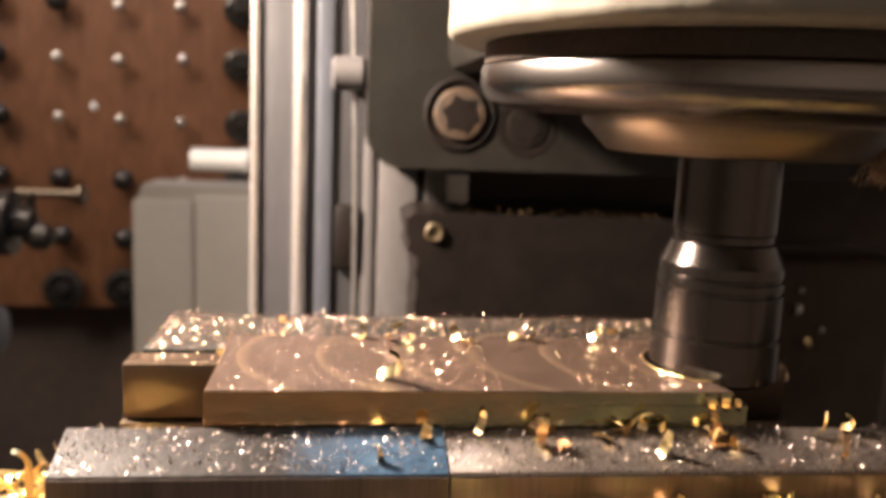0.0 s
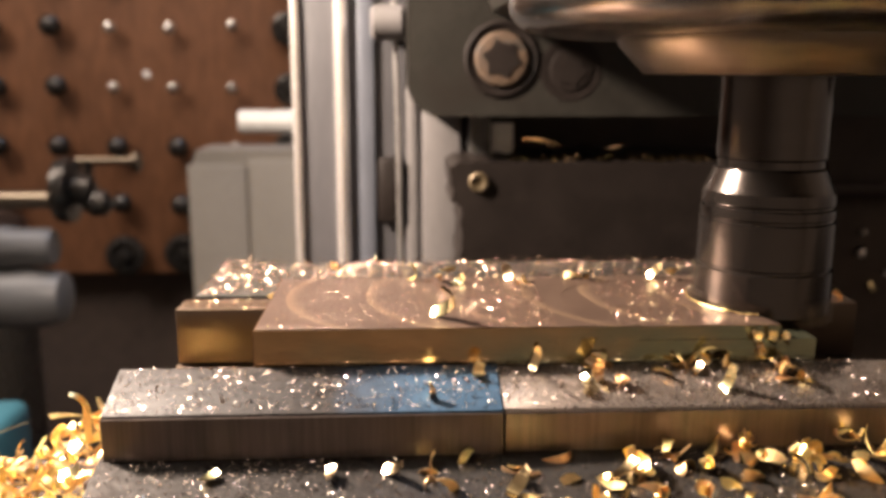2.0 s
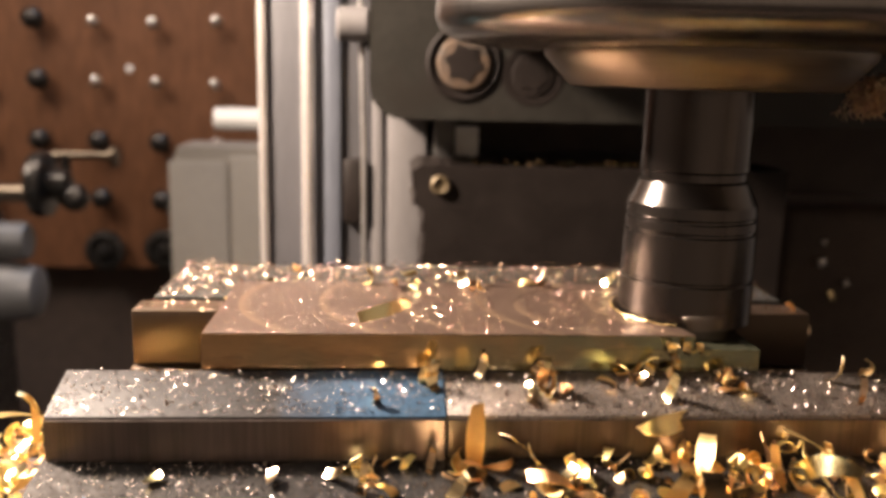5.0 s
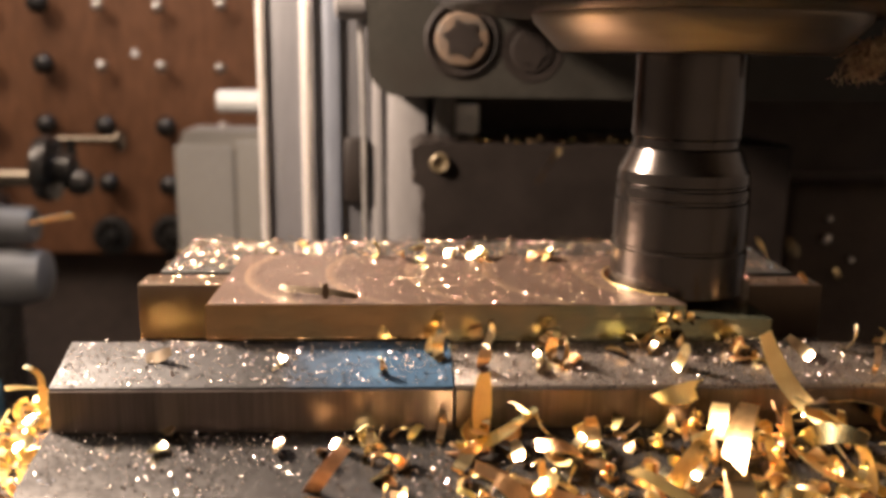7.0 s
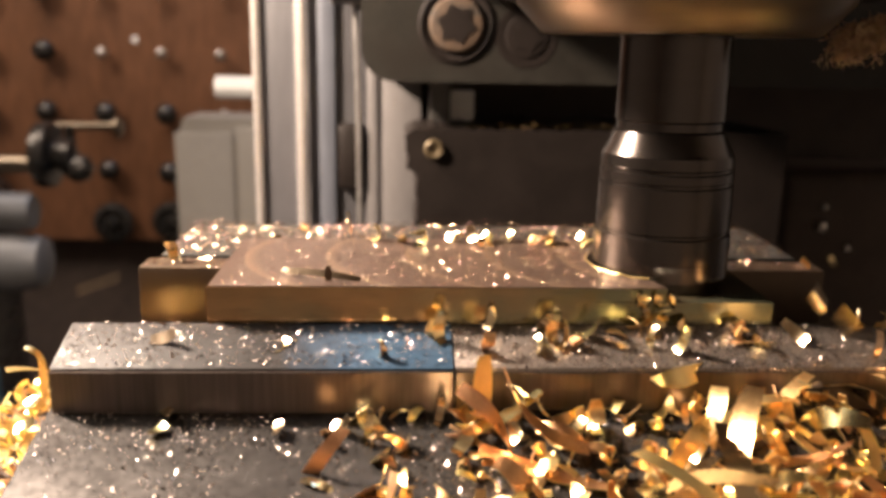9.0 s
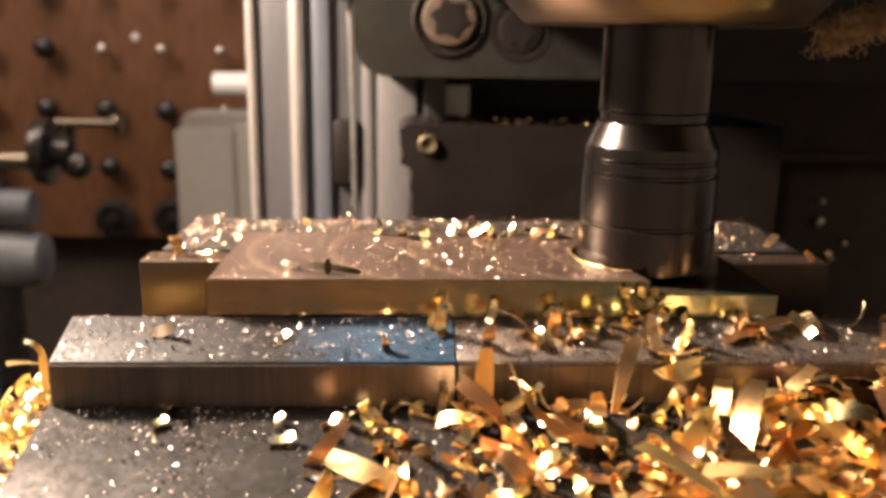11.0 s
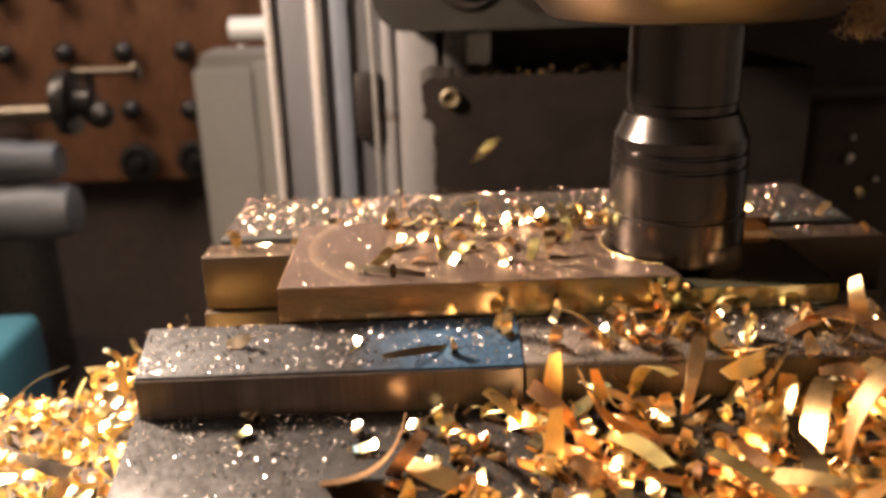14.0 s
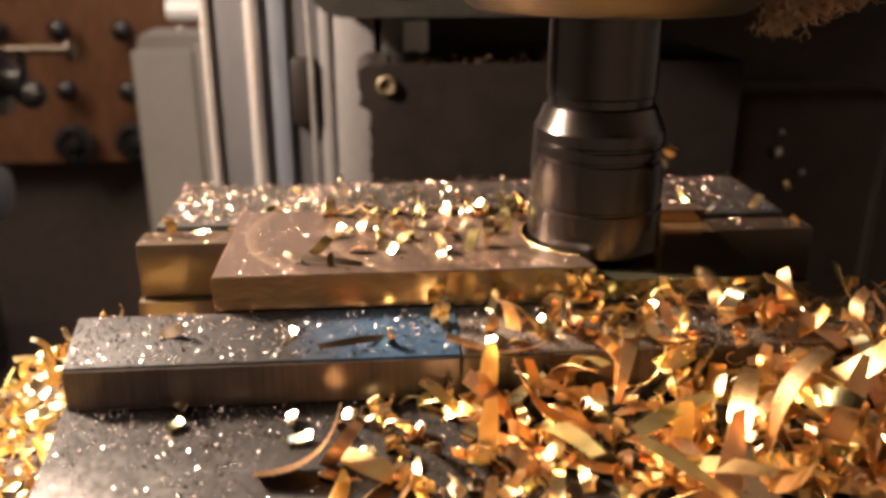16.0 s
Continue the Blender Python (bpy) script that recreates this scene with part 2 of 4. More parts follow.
def to_mesh(name, bm, mat, smooth=35):
    bmesh.ops.recalc_face_normals(bm, faces=bm.faces)
    me = bpy.data.meshes.new(name)
    bm.to_mesh(me)
    bm.free()
    me.materials.append(mat)
    me.polygons.foreach_set("use_smooth", [True] * len(me.polygons))
    me.set_sharp_from_angle(angle=radians(smooth))
    return me


def part(name, bm, mat, parent, label="", smooth=35):
    """One mesh under a thing or a part; the bmesh is given in the datum's space."""
    root = parent
    while root.parent:
        root = root.parent
    bmesh.ops.translate(bm, verts=bm.verts, vec=-ORIGIN[root.name])
    ob = new(name, to_mesh(name, bm, mat, smooth))
    ob.parent = parent
    return tagged(ob, label)


def single(name, bm, mat, at, label="", category="", group="", kind="", smooth=35):
    """A thing of one mesh, given in the datum's space, with its origin at its base."""
    bmesh.ops.translate(bm, verts=bm.verts, vec=-Vector(at))
    ob = new(name, to_mesh(name, bm, mat, smooth))
    ob.location = (at[0], at[1], at[2] + OZ)
    return tagged(ob, label, category, group, kind)


def box(x0, x1, y0, y1, z0, z1, bevel=0.0, segs=2, bm=None):
    bm = bm or bmesh.new()
    r = bmesh.ops.create_cube(bm, size=1)
    for v in r["verts"]:
        v.co = Vector(((x0 + x1) / 2 + v.co.x * (x1 - x0), (y0 + y1) / 2 + v.co.y * (y1 - y0), (z0 + z1) / 2 + v.co.z * (z1 - z0)))
    if bevel:
        edges = list({e for v in r["verts"] for e in v.link_edges})
        bmesh.ops.bevel(bm, geom=edges, offset=bevel, segments=segs, affect="EDGES", profile=0.5)
    return bm


def lathe(profile, at=(0, 0, 0), turn=None, n=64, bm=None):
    """A solid of revolution about z: profile of (radius, z) from bottom to top, closed at both ends."""
    bm = bm or bmesh.new()
    m = Matrix.Translation(at) @ (turn or Matrix())
    rings = []
    for r, z in profile:
        rings.append([bm.verts.new(m @ Vector((r * math.cos(2 * math.pi * i / n), r * math.sin(2 * math.pi * i / n), z))) for i in range(n)])
    for a, b in zip(rings, rings[1:]):
        for i in range(n):
            bm.faces.new((a[i], a[(i + 1) % n], b[(i + 1) % n], b[i]))
    bm.faces.new(list(reversed(rings[0])))
    bm.faces.new(rings[-1])
    return bm


def prism(outline, z0, z1, bm=None, swap=False):
    """Upright prism on an outline of (x, y); swap: the outline is (x, z) and runs along y."""
    bm = bm or bmesh.new()
    place = (lambda a, b, c: (a, c, b)) if swap else (lambda a, b, c: (a, b, c))
    lo = [bm.verts.new(place(x, y, z0)) for x, y in outline]
    hi = [bm.verts.new(place(x, y, z1)) for x, y in outline]
    bm.faces.new(list(reversed(lo)))
    bm.faces.new(hi)
    k = len(outline)
    for i in range(k):
        bm.faces.new((lo[i], lo[(i + 1) % k], hi[(i + 1) % k], hi[i]))
    return bm


def tube(points, radius, n=10, bm=None):
    bm = bm or bmesh.new()
    pts = [Vector(p) for p in points]
    rings = []
    for i, p in enumerate(pts):
        d = (pts[min(i + 1, len(pts) - 1)] - pts[max(i - 1, 0)]).normalized()
        side = d.cross(Vector((0.13, 0.9, 0.41))).normalized()
        up = d.cross(side)
        rings.append([bm.verts.new(p + radius * (side * math.cos(2 * math.pi * k / n) + up * math.sin(2 * math.pi * k / n))) for k in range(n)])
    for a, b in zip(rings, rings[1:]):
        for k in range(n):
            bm.faces.new((a[k], a[(k + 1) % n], b[(k + 1) % n], b[k]))
    bm.faces.new(list(reversed(rings[0])))
    bm.faces.new(rings[-1])
    return bm


def ribbon(length, width, curl, twist, thick=0.00014, segs=12, sway=0.0, bm=None, m=None, crinkle=0.0):
    """A curled strip of metal, centred on its middle: curl is its bend in radians over its length, twist its turn."""
    bm = bm or bmesh.new()
    m = m or Matrix()
    ring, p, ang = [], Vector((0, 0, 0)), 0.0
    path = []
    for i in range(segs + 1):
        f = i / segs
        path.append((p.copy(), ang, twist * f, width * (0.55 + 0.45 * math.sin(math.pi * min(1, 0.15 + 0.8 * f)))))
        step = length / segs
        p += Vector((math.cos(ang) * step, sway * step, math.sin(ang) * step))
        ang += curl / segs * (1 + 0.5 * math.sin(5 * f + length * 900))
    mid = sum((q for q, *_ in path), Vector()) / len(path)
    for q, a, tw, wd in path:
        t = Vector((math.cos(a), 0, math.sin(a)))
        n = Vector((-math.sin(a), 0, math.cos(a)))
        s = Vector((0, 1, 0)) * math.cos(tw) + n * math.sin(tw)
        k = t.cross(s).normalized() * thick / 2
        q = q + n * crinkle * (1 if len(ring) % 2 else -1)
        ring.append([bm.verts.new(m @ (q - mid + v)) for v in (s * wd / 2 + k, -s * wd / 2 + k, -s * wd / 2 - k, s * wd / 2 - k)])
    for a, b in zip(ring, ring[1:]):
        for i in range(4):
            bm.faces.new((a[i], a[(i + 1) % 4], b[(i + 1) % 4], b[i]))
    bm.faces.new(list(reversed(ring[0])))
    bm.faces.new(ring[-1])
    return bm


ALONG_X = Matrix.Rotation(radians(90), 4, "Y")
TABLE_THINGS = []     # all that rides on the machine table
CHIP_FLIGHTS = []     # chips thrown by the cutter


def rides(ob):
    TABLE_THINGS.append(ob)
    return ob


# ---- the shop ----
def shop():
    zf = -OZ
    for name, b, mat in (
        ("floor", box(-2.5, 2.5, -2.5, 2.1, zf - 0.1, zf), FLOOR),
        ("ceiling", box(-2.5, 2.5, -2.5, 2.0, 1.9, 2.0), BOUNCE_PLASTER),
        ("wall_north", box(-2.5, 2.5, 1.92, 2.02, zf, 1.9), WALL),
        ("wall_south", box(-2.5, 2.5, -2.6, -2.5, zf, 1.9), BOUNCE_PLASTER),
        ("wall_west", box(-2.6, -2.5, -2.6, 2.0, zf, 1.9), BOUNCE_PLASTER),
        ("wall_east", box(2.5, 2.6, -2.6, 2.0, zf, 1.9), BOUNCE_PLASTER),
    ):
        single(name, b, mat, (0, 0, zf), kind="structure")
    board = thing("tool_board", (-0.45, 1.86, -0.42), "reddish-brown stained wooden tool board on the shop wall", "tool board")
    part("panel", box(-1.3, 0.55, 1.86, 1.92, -0.42, 0.95, 0.004), WOOD, board)
    rng = random.Random(4)
    cols, rows = (-0.838, -0.717, -0.599, -0.480, -0.357, -0.244), (0.325, 0.205, 0.099, -0.022, -0.1415, -0.2625, -0.373)
    kinds = ("ddddds", "dddssr", "ddsssr", "ddsssr", "dddds" + "r", "d.dd..", "..bb..")
    pin = [(0.004, 0), (0.004, 0.03), (0.012, 0.031), (0.0125, 0.036), (0.010, 0.041), (0.004, 0.0435)]
    knob = [(0.006, 0), (0.006, 0.018), (0.014, 0.02), (0.0205, 0.028), (0.022, 0.036), (0.0205, 0.044), (0.014, 0.052), (0.005, 0.055)]
    ring = [(0.006, 0), (0.006, 0.012), (0.030, 0.014), (0.034, 0.02), (0.033, 0.028), (0.024, 0.031), (0.022, 0.026), (0.012, 0.026), (0.011, 0.036), (0.004, 0.038)]
    face = Matrix.Rotation(radians(90), 4, "X")
    for r, z in enumerate(rows):
        for c, x in enumerate(cols):
            k = kinds[r][c]
            if k == ".":
                continue
            x2, z2 = x + rng.uniform(-0.004, 0.004), z + rng.uniform(-0.004, 0.004)
            at = (x2, 1.866, z2)
            if k == "s":
                single("steel_pin", lathe(pin, at, face, 20), PIN_STEEL, at, "bright round-headed steel pin stuck in the wooden board", "pin", "pins in the tool board")
            elif k == "d":
                single("black_knob", lathe(knob, at, face, 24), BLACK_BALL, at, "round blackened steel knob on the wooden board", "knob", "knobs on the tool board")
            else:
                grow = 1.25 if k == "b" else 1.0
                single("holder_ring", lathe([(a * grow, b * grow) for a, b in ring], at, face, 28), BLACK_BALL, at, "dark ring-shaped tool holder with a bolt in its middle", "tool holder", "rings on the tool board")
    single("stain_spot", lathe([(0.006, 0), (0.008, 0.002), (0.004, 0.004)], (-0.539, 1.861, 0.004), face, 12), WHITE, (-0.539, 1.861, 0.004), "small pale plug in the wooden board", "plug")

    cab = thing("control_cabinet", (-0.30, 1.68, zf), "pale grey painted steel control cabinet with a seam", "cabinet")
    outline = [(-0.424, zf), (-0.424, -0.19), (-0.406, -0.138), (-0.14, -0.138), (-0.14, zf)]
    part("body", prism(outline, 1.685, 1.82, swap=True), BOX_PAINT, cab)
    part("door", box(-0.307, -0.14, 1.673, 1.683, zf + 0.1, -0.155, 0.004), BOX_PAINT, cab)
    part("side_panel", box(-0.423, -0.311, 1.675, 1.683, zf + 0.1, -0.165, 0.004), BOX_PAINT, cab)

    stub = thing("pipe_stub", (-0.15, 1.02, -0.044), "short pale grey plastic pipe stub behind the column", "pipe")
    part("sleeve", lathe([(0.011, 0), (0.013, 0.001), (0.013, 0.066), (0.010, 0.068), (0.010, 0.3)], (-0.200, 1.02, -0.044), ALONG_X, 28), PALE_PLASTIC, stub)
    part("collar", lathe([(0.0135, 0), (0.015, 0.001), (0.015, 0.006), (0.0135, 0.007)], (-0.142, 1.02, -0.044), ALONG_X, 28), PALE_PLASTIC, stub)

    head = thing("dividing_head", (-0.5, 1.2, -0.65), "grey painted iron machine head with a bronze shaft and T-handle", "machine")
    part("barrel", lathe([(0.02, -0.35), (0.027, -0.34), (0.029, -0.3), (0.029, -0.05), (0.026, -0.045), (0.026, 0.0), (0.022, 0.006)], (-0.490, 1.18, -0.222), ALONG_X, 32), GREY_IRON, head)
    part("lower_barrel", lathe([(0.03, -0.4), (0.042, -0.39), (0.042, -0.04), (0.034, -0.006), (0.02, 0.0)], (-0.470, 1.18, -0.292), ALONG_X, 32), GREY_IRON, head)
    part("shaft", lathe([(0.012, -0.3), (0.0125, -0.299), (0.0125, 0), (0.01, 0.002)], (-0.470, 1.20, -0.160), ALONG_X, 24), BRONZE, head)
    part("flange", lathe([(0.03, -0.01), (0.044, -0.008), (0.046, 0), (0.044, 0.010), (0.02, 0.014), (0.02, 0.035), (0.012, 0.04)], (-0.478, 1.22, -0.150), ALONG_X, 32), BLACK_BALL, head)
    part("knob", lathe([(0.008, -0.02), (0.017, -0.01), (0.02, 0), (0.017, 0.012), (0.006, 0.02)], (-0.436, 1.22, -0.168), ALONG_X, 20), BLACK_BALL, head)
    part("handle_bar", lathe([(0.006, -0.085), (0.006, 0), (0.015, 0.001), (0.016, 0.006), (0.012, 0.009)], (-0.404, 1.29, -0.117), ALONG_X, 18), BRONZE, head)
    part("handle_stem", lathe([(0.007, -0.075), (0.007, 0.004)], (-0.470, 1.29, -0.119), None, 14), BLACK_BALL, head)
    part("housing", box(-0.95, -0.60, 1.10, 1.40, -0.65, -0.20, 0.03, 3), BLACK_BALL, head)
    bench = thing("work_bench", (-0.8, 1.2, zf), "dark grimy bench under the grey machine head", "bench")
    part("bench_top", box(-1.6, -0.42, 0.98, 1.55, -0.71, -0.65, 0.006), BLACK, bench)
    part("front_panel", box(-1.56, -0.45, 1.02, 1.05, zf, -0.712, 0.004), BLACK, bench)
    part("side_panel", box(-0.48, -0.45, 1.053, 1.52, zf, -0.712, 0.004), BLACK, bench)
    single("plastic_bin", box(-0.60, -0.392, 0.74, 0.86, -0.50, -0.312, 0.012, 3), TEAL, (-0.45, 0.79, -0.50), "teal plastic parts bin on a shelf", "bin")
    single("side_cabinet", box(-0.9, -0.36, 0.70, 0.90, zf, -0.50, 0.004), BLACK, (-0.6, 0.8, zf), "dark cabinet under the teal bin", "cabinet")


shop()


# ---- the milling machine ----
def column():
    zf, top = -OZ, 0.42
    col = thing("machine_column", (0.2, 0.75, zf), "tall column of a milling machine with bright ground ways", "machine column")
    part("column_body", box(-0.045, 0.62, 0.67, 1.05, zf, top, 0.01), BLACK, col, "blackened column body")
    part("way", box(-0.0915, -0.006, 0.630, 0.70, zf, top, 0.002), WAY_GREY, col, "grey ground slideway")
    part("edge_strip", lathe([(0.0030, zf), (0.0030, top)], (-0.0885, 0.628, 0), None, 20), ROD, col, "bright polished edge strip")
    part("rod", lathe([(0.0050, zf), (0.0050, top)], (-0.0570, 0.626, 0), None, 24), ROD, col, "bright polished rod")
    part("blue_strip", box(-0.046, -0.0345, 0.624, 0.632, zf, top, 0.001), WAY_BLUE, col, "blue-grey strip beside the rod")
    part("pale_strip", box(-0.0125, -0.003, 0.622, 0.636, zf, top, 0.002), WAY_PALE, col, "pale metal strip")
    part("scale_strip", box(-0.0018, 0.0255, 0.614, 0.636, zf, top, 0.002), WAY_PALE, col, "pale aluminium strip")
    part("groove", box(-0.0335, -0.0135, 0.6285, 0.6305, zf, top), WAY_GREY, col, "grey groove between the strips")
    part("stop_block", box(-0.0325, -0.0150, 0.618, 0.630, -0.092, -0.046, 0.003), GUARD_BLACK, col, "black oily stop block")
    part("stop_screw", lathe([(0.008, -0.012), (0.0115, -0.01), (0.0115, 0.008), (0.006, 0.011)], (-0.0235, 0.596, 0.044), ALONG_X, 24), WAY_PALE, col, "round pale stop screw")
    part("screw_bracket", box(-0.026, -0.006, 0.600, 0.63, 0.034, 0.054, 0.003), WAY_GREY, col)
    hose = [(-0.0245 + 0.004 * math.sin(3 * k / 24), 0.612, 0.14 - 0.28 * k / 24) for k in range(25)]
    hose = [(x + 0.007 * (k / 24) ** 2, y, z) for k, (x, y, z) in enumerate(hose)]
    single("steel_hose", tube(hose, 0.0019), CABLE, (-0.02, 0.612, -0.14), "thin steel-sheathed hose hanging beside the column", "hose")

    ram = thing("ram_casting", (0.2, 0.58, -0.013), "dark painted iron casting with a dirty socket bolt and a dark recess", "machine casting")
    r, x0, z0 = 0.020, -0.0125, -0.0130
    corner = [(x0 + r - r * math.cos(a), z0 + r - r * math.sin(a)) for a in [radians(9 * i) for i in range(11)]]
    part("casting", prism(corner + [(0.62, z0), (0.62, 0.40), (x0, 0.40)], 0.538, 0.61, swap=True), CAST_DARK, ram, smooth=25)
    face = Matrix.Rotation(radians(90), 4, "X")
    # The shade in recesses and sockets is put in as flat black shapes
    for bx, bz, big in ((0.0432, 0.0205, 1.0), (0.0850, 0.0145, 0.82)):
        ringp = [(0.0175, 0), (0.0225, 0), (0.0228, 0.0008), (0.0205, 0.0016), (0.0185, 0.0004)]
        tall = 1.0 if big == 1 else 0.25
        part("bolt_recess", lathe([(a * big, b * tall) for a, b in ringp], (bx, 0.538, bz), face, 40), GUARD_BLACK, ram, "raised black ring in place of a dark recess")
        outer = part("bolt", lathe([(0.0160 * big, 0), (0.0160 * big, 0.002 * tall), (0.0150 * big, 0.0032 * tall), (0.014 * big, 0.0034 * tall)], (bx, 0.538, bz), face, 40), RUST if big == 1 else GUARD_BLACK, ram, "socket bolt caked with brown dirt" if big == 1 else "flat black disc in place of an empty dark recess")
        star = [((0.0122 if i % 2 else 0.0088) * big * math.cos(math.pi * i / 6 + 0.3) + bx, (0.0122 if i % 2 else 0.0088) * big * math.sin(math.pi * i / 6 + 0.3) + bz) for i in range(12)]
        part("socket", prism(star, 0.538 - 0.0034 * tall - 0.0005, 0.538 - 0.0034 * tall + 0.0003, swap=True), GUARD_BLACK, outer, "flat black star in place of the socket's dark hollow")

    guard = thing("guard_box", (0.11, 0.6, -0.34), "black oily guard box with a brass-headed screw", "guard")
    edge = [(0.0205, -0.34), (0.021, -0.071), (0.0155, -0.066), (0.0140, -0.046), (0.020, -0.042), (0.255, -0.042), (0.255, -0.34)]
    lumps = random.Random(17)
    rough = []
    for (xa, za), (xb, zb) in zip(edge, edge[1:] + edge[:1]):
        steps = max(1, int(math.hypot(xb - xa, zb - za) / 0.003)) if max(xa, xb) < 0.03 or za == zb == -0.042 else 1
        for k in range(steps):
            rough.append((xa + (xb - xa) * k / steps + (lumps.gauss(0, 0.0006) if steps > 1 else 0), za + (zb - za) * k / steps + (lumps.gauss(0, 0.0005) if steps > 1 else 0)))
    part("body", prism(rough, 0.551, 0.66, swap=True), GUARD_BLACK, guard)
    part("screw", lathe([(0.0062, 0), (0.0062, 0.002), (0.005, 0.0032), (0.003, 0.0025), (0.0028, 0.0015)], (0.0316, 0.551, -0.0542), face, 24), DULL_BRASS, guard, "small dull brass screw")
    # White plate put in for the bright gap below the casting
    single("white_tag", box(0.0446, 0.0612, 0.6125, 0.616, -0.0524, -0.0215, 0.0006), WHITE, (0.053, 0.614, -0.052), "small white plate for the bright gap behind the guard box", "tag")
    single("tag_post", box(0.030, 0.0445, 0.60, 0.66, -0.043, -0.005, 0.002), DARK_STEEL, (0.037, 0.62, -0.043), "dark post beside the white plate", "post")
    rng = random.Random(3)
    bm = bmesh.new()
    for i in range(46):
        m = Matrix.Translation((rng.uniform(0.05, 0.18), rng.uniform(0.552, 0.575), -0.0405)) @ Euler((rng.uniform(0, 6), rng.gauss(0, 0.4), rng.uniform(0, 6))).to_matrix().to_4x4()
        ribbon(rng.uniform(0.003, 0.008), rng.uniform(0.001, 0.002), rng.uniform(0.5, 3), rng.uniform(-1, 1), segs=6, bm=bm, m=m)
    single("guard_chips", bm, MIRROR_CHIP, (0.11, 0.56, -0.042), "scattered dull chips on the black guard box", "metal chips", kind="stuff", smooth=60)


column()


def spindle():
    mill = thing("milling_head", (AX, AY, 0.042), "beige painted rough cast-iron milling head", "milling head")
    hr = 0.0828
    prof = [(0.062, 0.0412), (hr - 0.002, 0.0415), (hr, 0.0432), (hr + 0.001, 0.08), (hr + 0.002, 0.18), (hr - 0.01, 0.22)]
    bm = lathe(prof, (AX, AY, 0), None, 160)
    bmesh.ops.subdivide_edges(bm, edges=[e for e in bm.edges if abs(e.verts[0].co.z - e.verts[1].co.z) > 0.02], cuts=24, use_grid_fill=True)
    for v in bm.verts:
        d = Vector((v.co.x - AX, v.co.y - AY, 0))
        if d.length > 0.07 and v.co.z > 0.043:
            k = noise.noise(v.co * 70) * 0.0008 + noise.noise(v.co * 300) * 0.0004
            v.co += d.normalized() * k
    part("cast_housing", bm, CAST_BEIGE, mill, "rough beige cast housing", smooth=60)
    part("neck_casting", box(AX - 0.05, AX + 0.05, AY + 0.07, 0.55, 0.045, 0.22, 0.01), CAST_DARK, mill)
    part("seal_ring", lathe([(0.060, 0.0351), (0.0716, 0.0353), (0.0722, 0.0356), (0.0720, 0.0408), (0.0712, 0.0412), (0.060, 0.0413)], (AX, AY, 0), None, 96), BLACK, mill, "black oily seal ring")

    sp = thing("spindle", (AX, AY, -0.0534), "polished spindle nose with a dark steel end mill", "spindle")
    part("flange", lathe([(0.040, 0.0222), (0.060, 0.0228), (0.0662, 0.0238), (0.0698, 0.0252), (0.0718, 0.0270), (0.0727, 0.0288), (0.0730, 0.0300), (0.0730, 0.0341), (0.0727, 0.0347), (0.0722, 0.0349), (0.05, 0.0350)], (AX, AY, 0), None, 128), POLISHED, sp, "polished steel flange")
    part("collet_nut", lathe([(0.0150, 0.0130), (0.0352, 0.0128), (0.0360, 0.0133), (0.0428, 0.0205), (0.0432, 0.0222), (0.040, 0.0228)], (AX, AY, 0), None, 128), BRONZE, sp, "bronze-tinted conical nut")
    cut = part("cutter", lathe([(0.004, -0.0520), (0.0174, -0.0520), (0.0186, -0.0508), (0.0185, -0.0395), (0.0180, -0.0391), (0.0180, -0.0385), (0.0183, -0.0381),
                                (0.0182, -0.0262), (0.0177, -0.0259), (0.0177, -0.0251), (0.0181, -0.0248), (0.0180, -0.0226), (0.0175, -0.0223), (0.0175, -0.0216), (0.0179, -0.0212),
                                (0.0177, -0.0182), (0.0170, -0.0170), (0.0150, -0.0122), (0.0142, -0.0116), (0.0142, -0.0096), (0.0147, -0.0090), (0.0147, 0.0135), (0.010, 0.014)],
                               (AX, AY, 0), None, 128), CUTTER, sp, "dark steel cutter body with turned grooves", smooth=20)
    for k in range(3):
        b = box(0.0165, 0.0201, -0.0014, 0.0014, -0.0532, -0.0465, 0.0004, 1)
        bmesh.ops.transform(b, matrix=Matrix.Translation((AX, AY, 0)) @ Matrix.Rotation(2 * math.pi * k / 3, 4, "Z"), verts=b.verts)
        part("insert", b, CARBIDE, cut, "dark carbide cutting insert")
    return sp


SPINDLE = spindle()


# ---- table, vise and work ----
TABLE = -0.118
LJ_TOP = -0.0591


def jaw_top(y):
    """Height of the sloping top of the front jaw."""
    return -0.0647 + (y - 0.2119) / (0.2280 - 0.2119) * 0.0060


def shelf(y):
    """Height of the sloping top of the vise body before the jaw."""
    return -0.0752 + (y - 0.2119) * 0.27


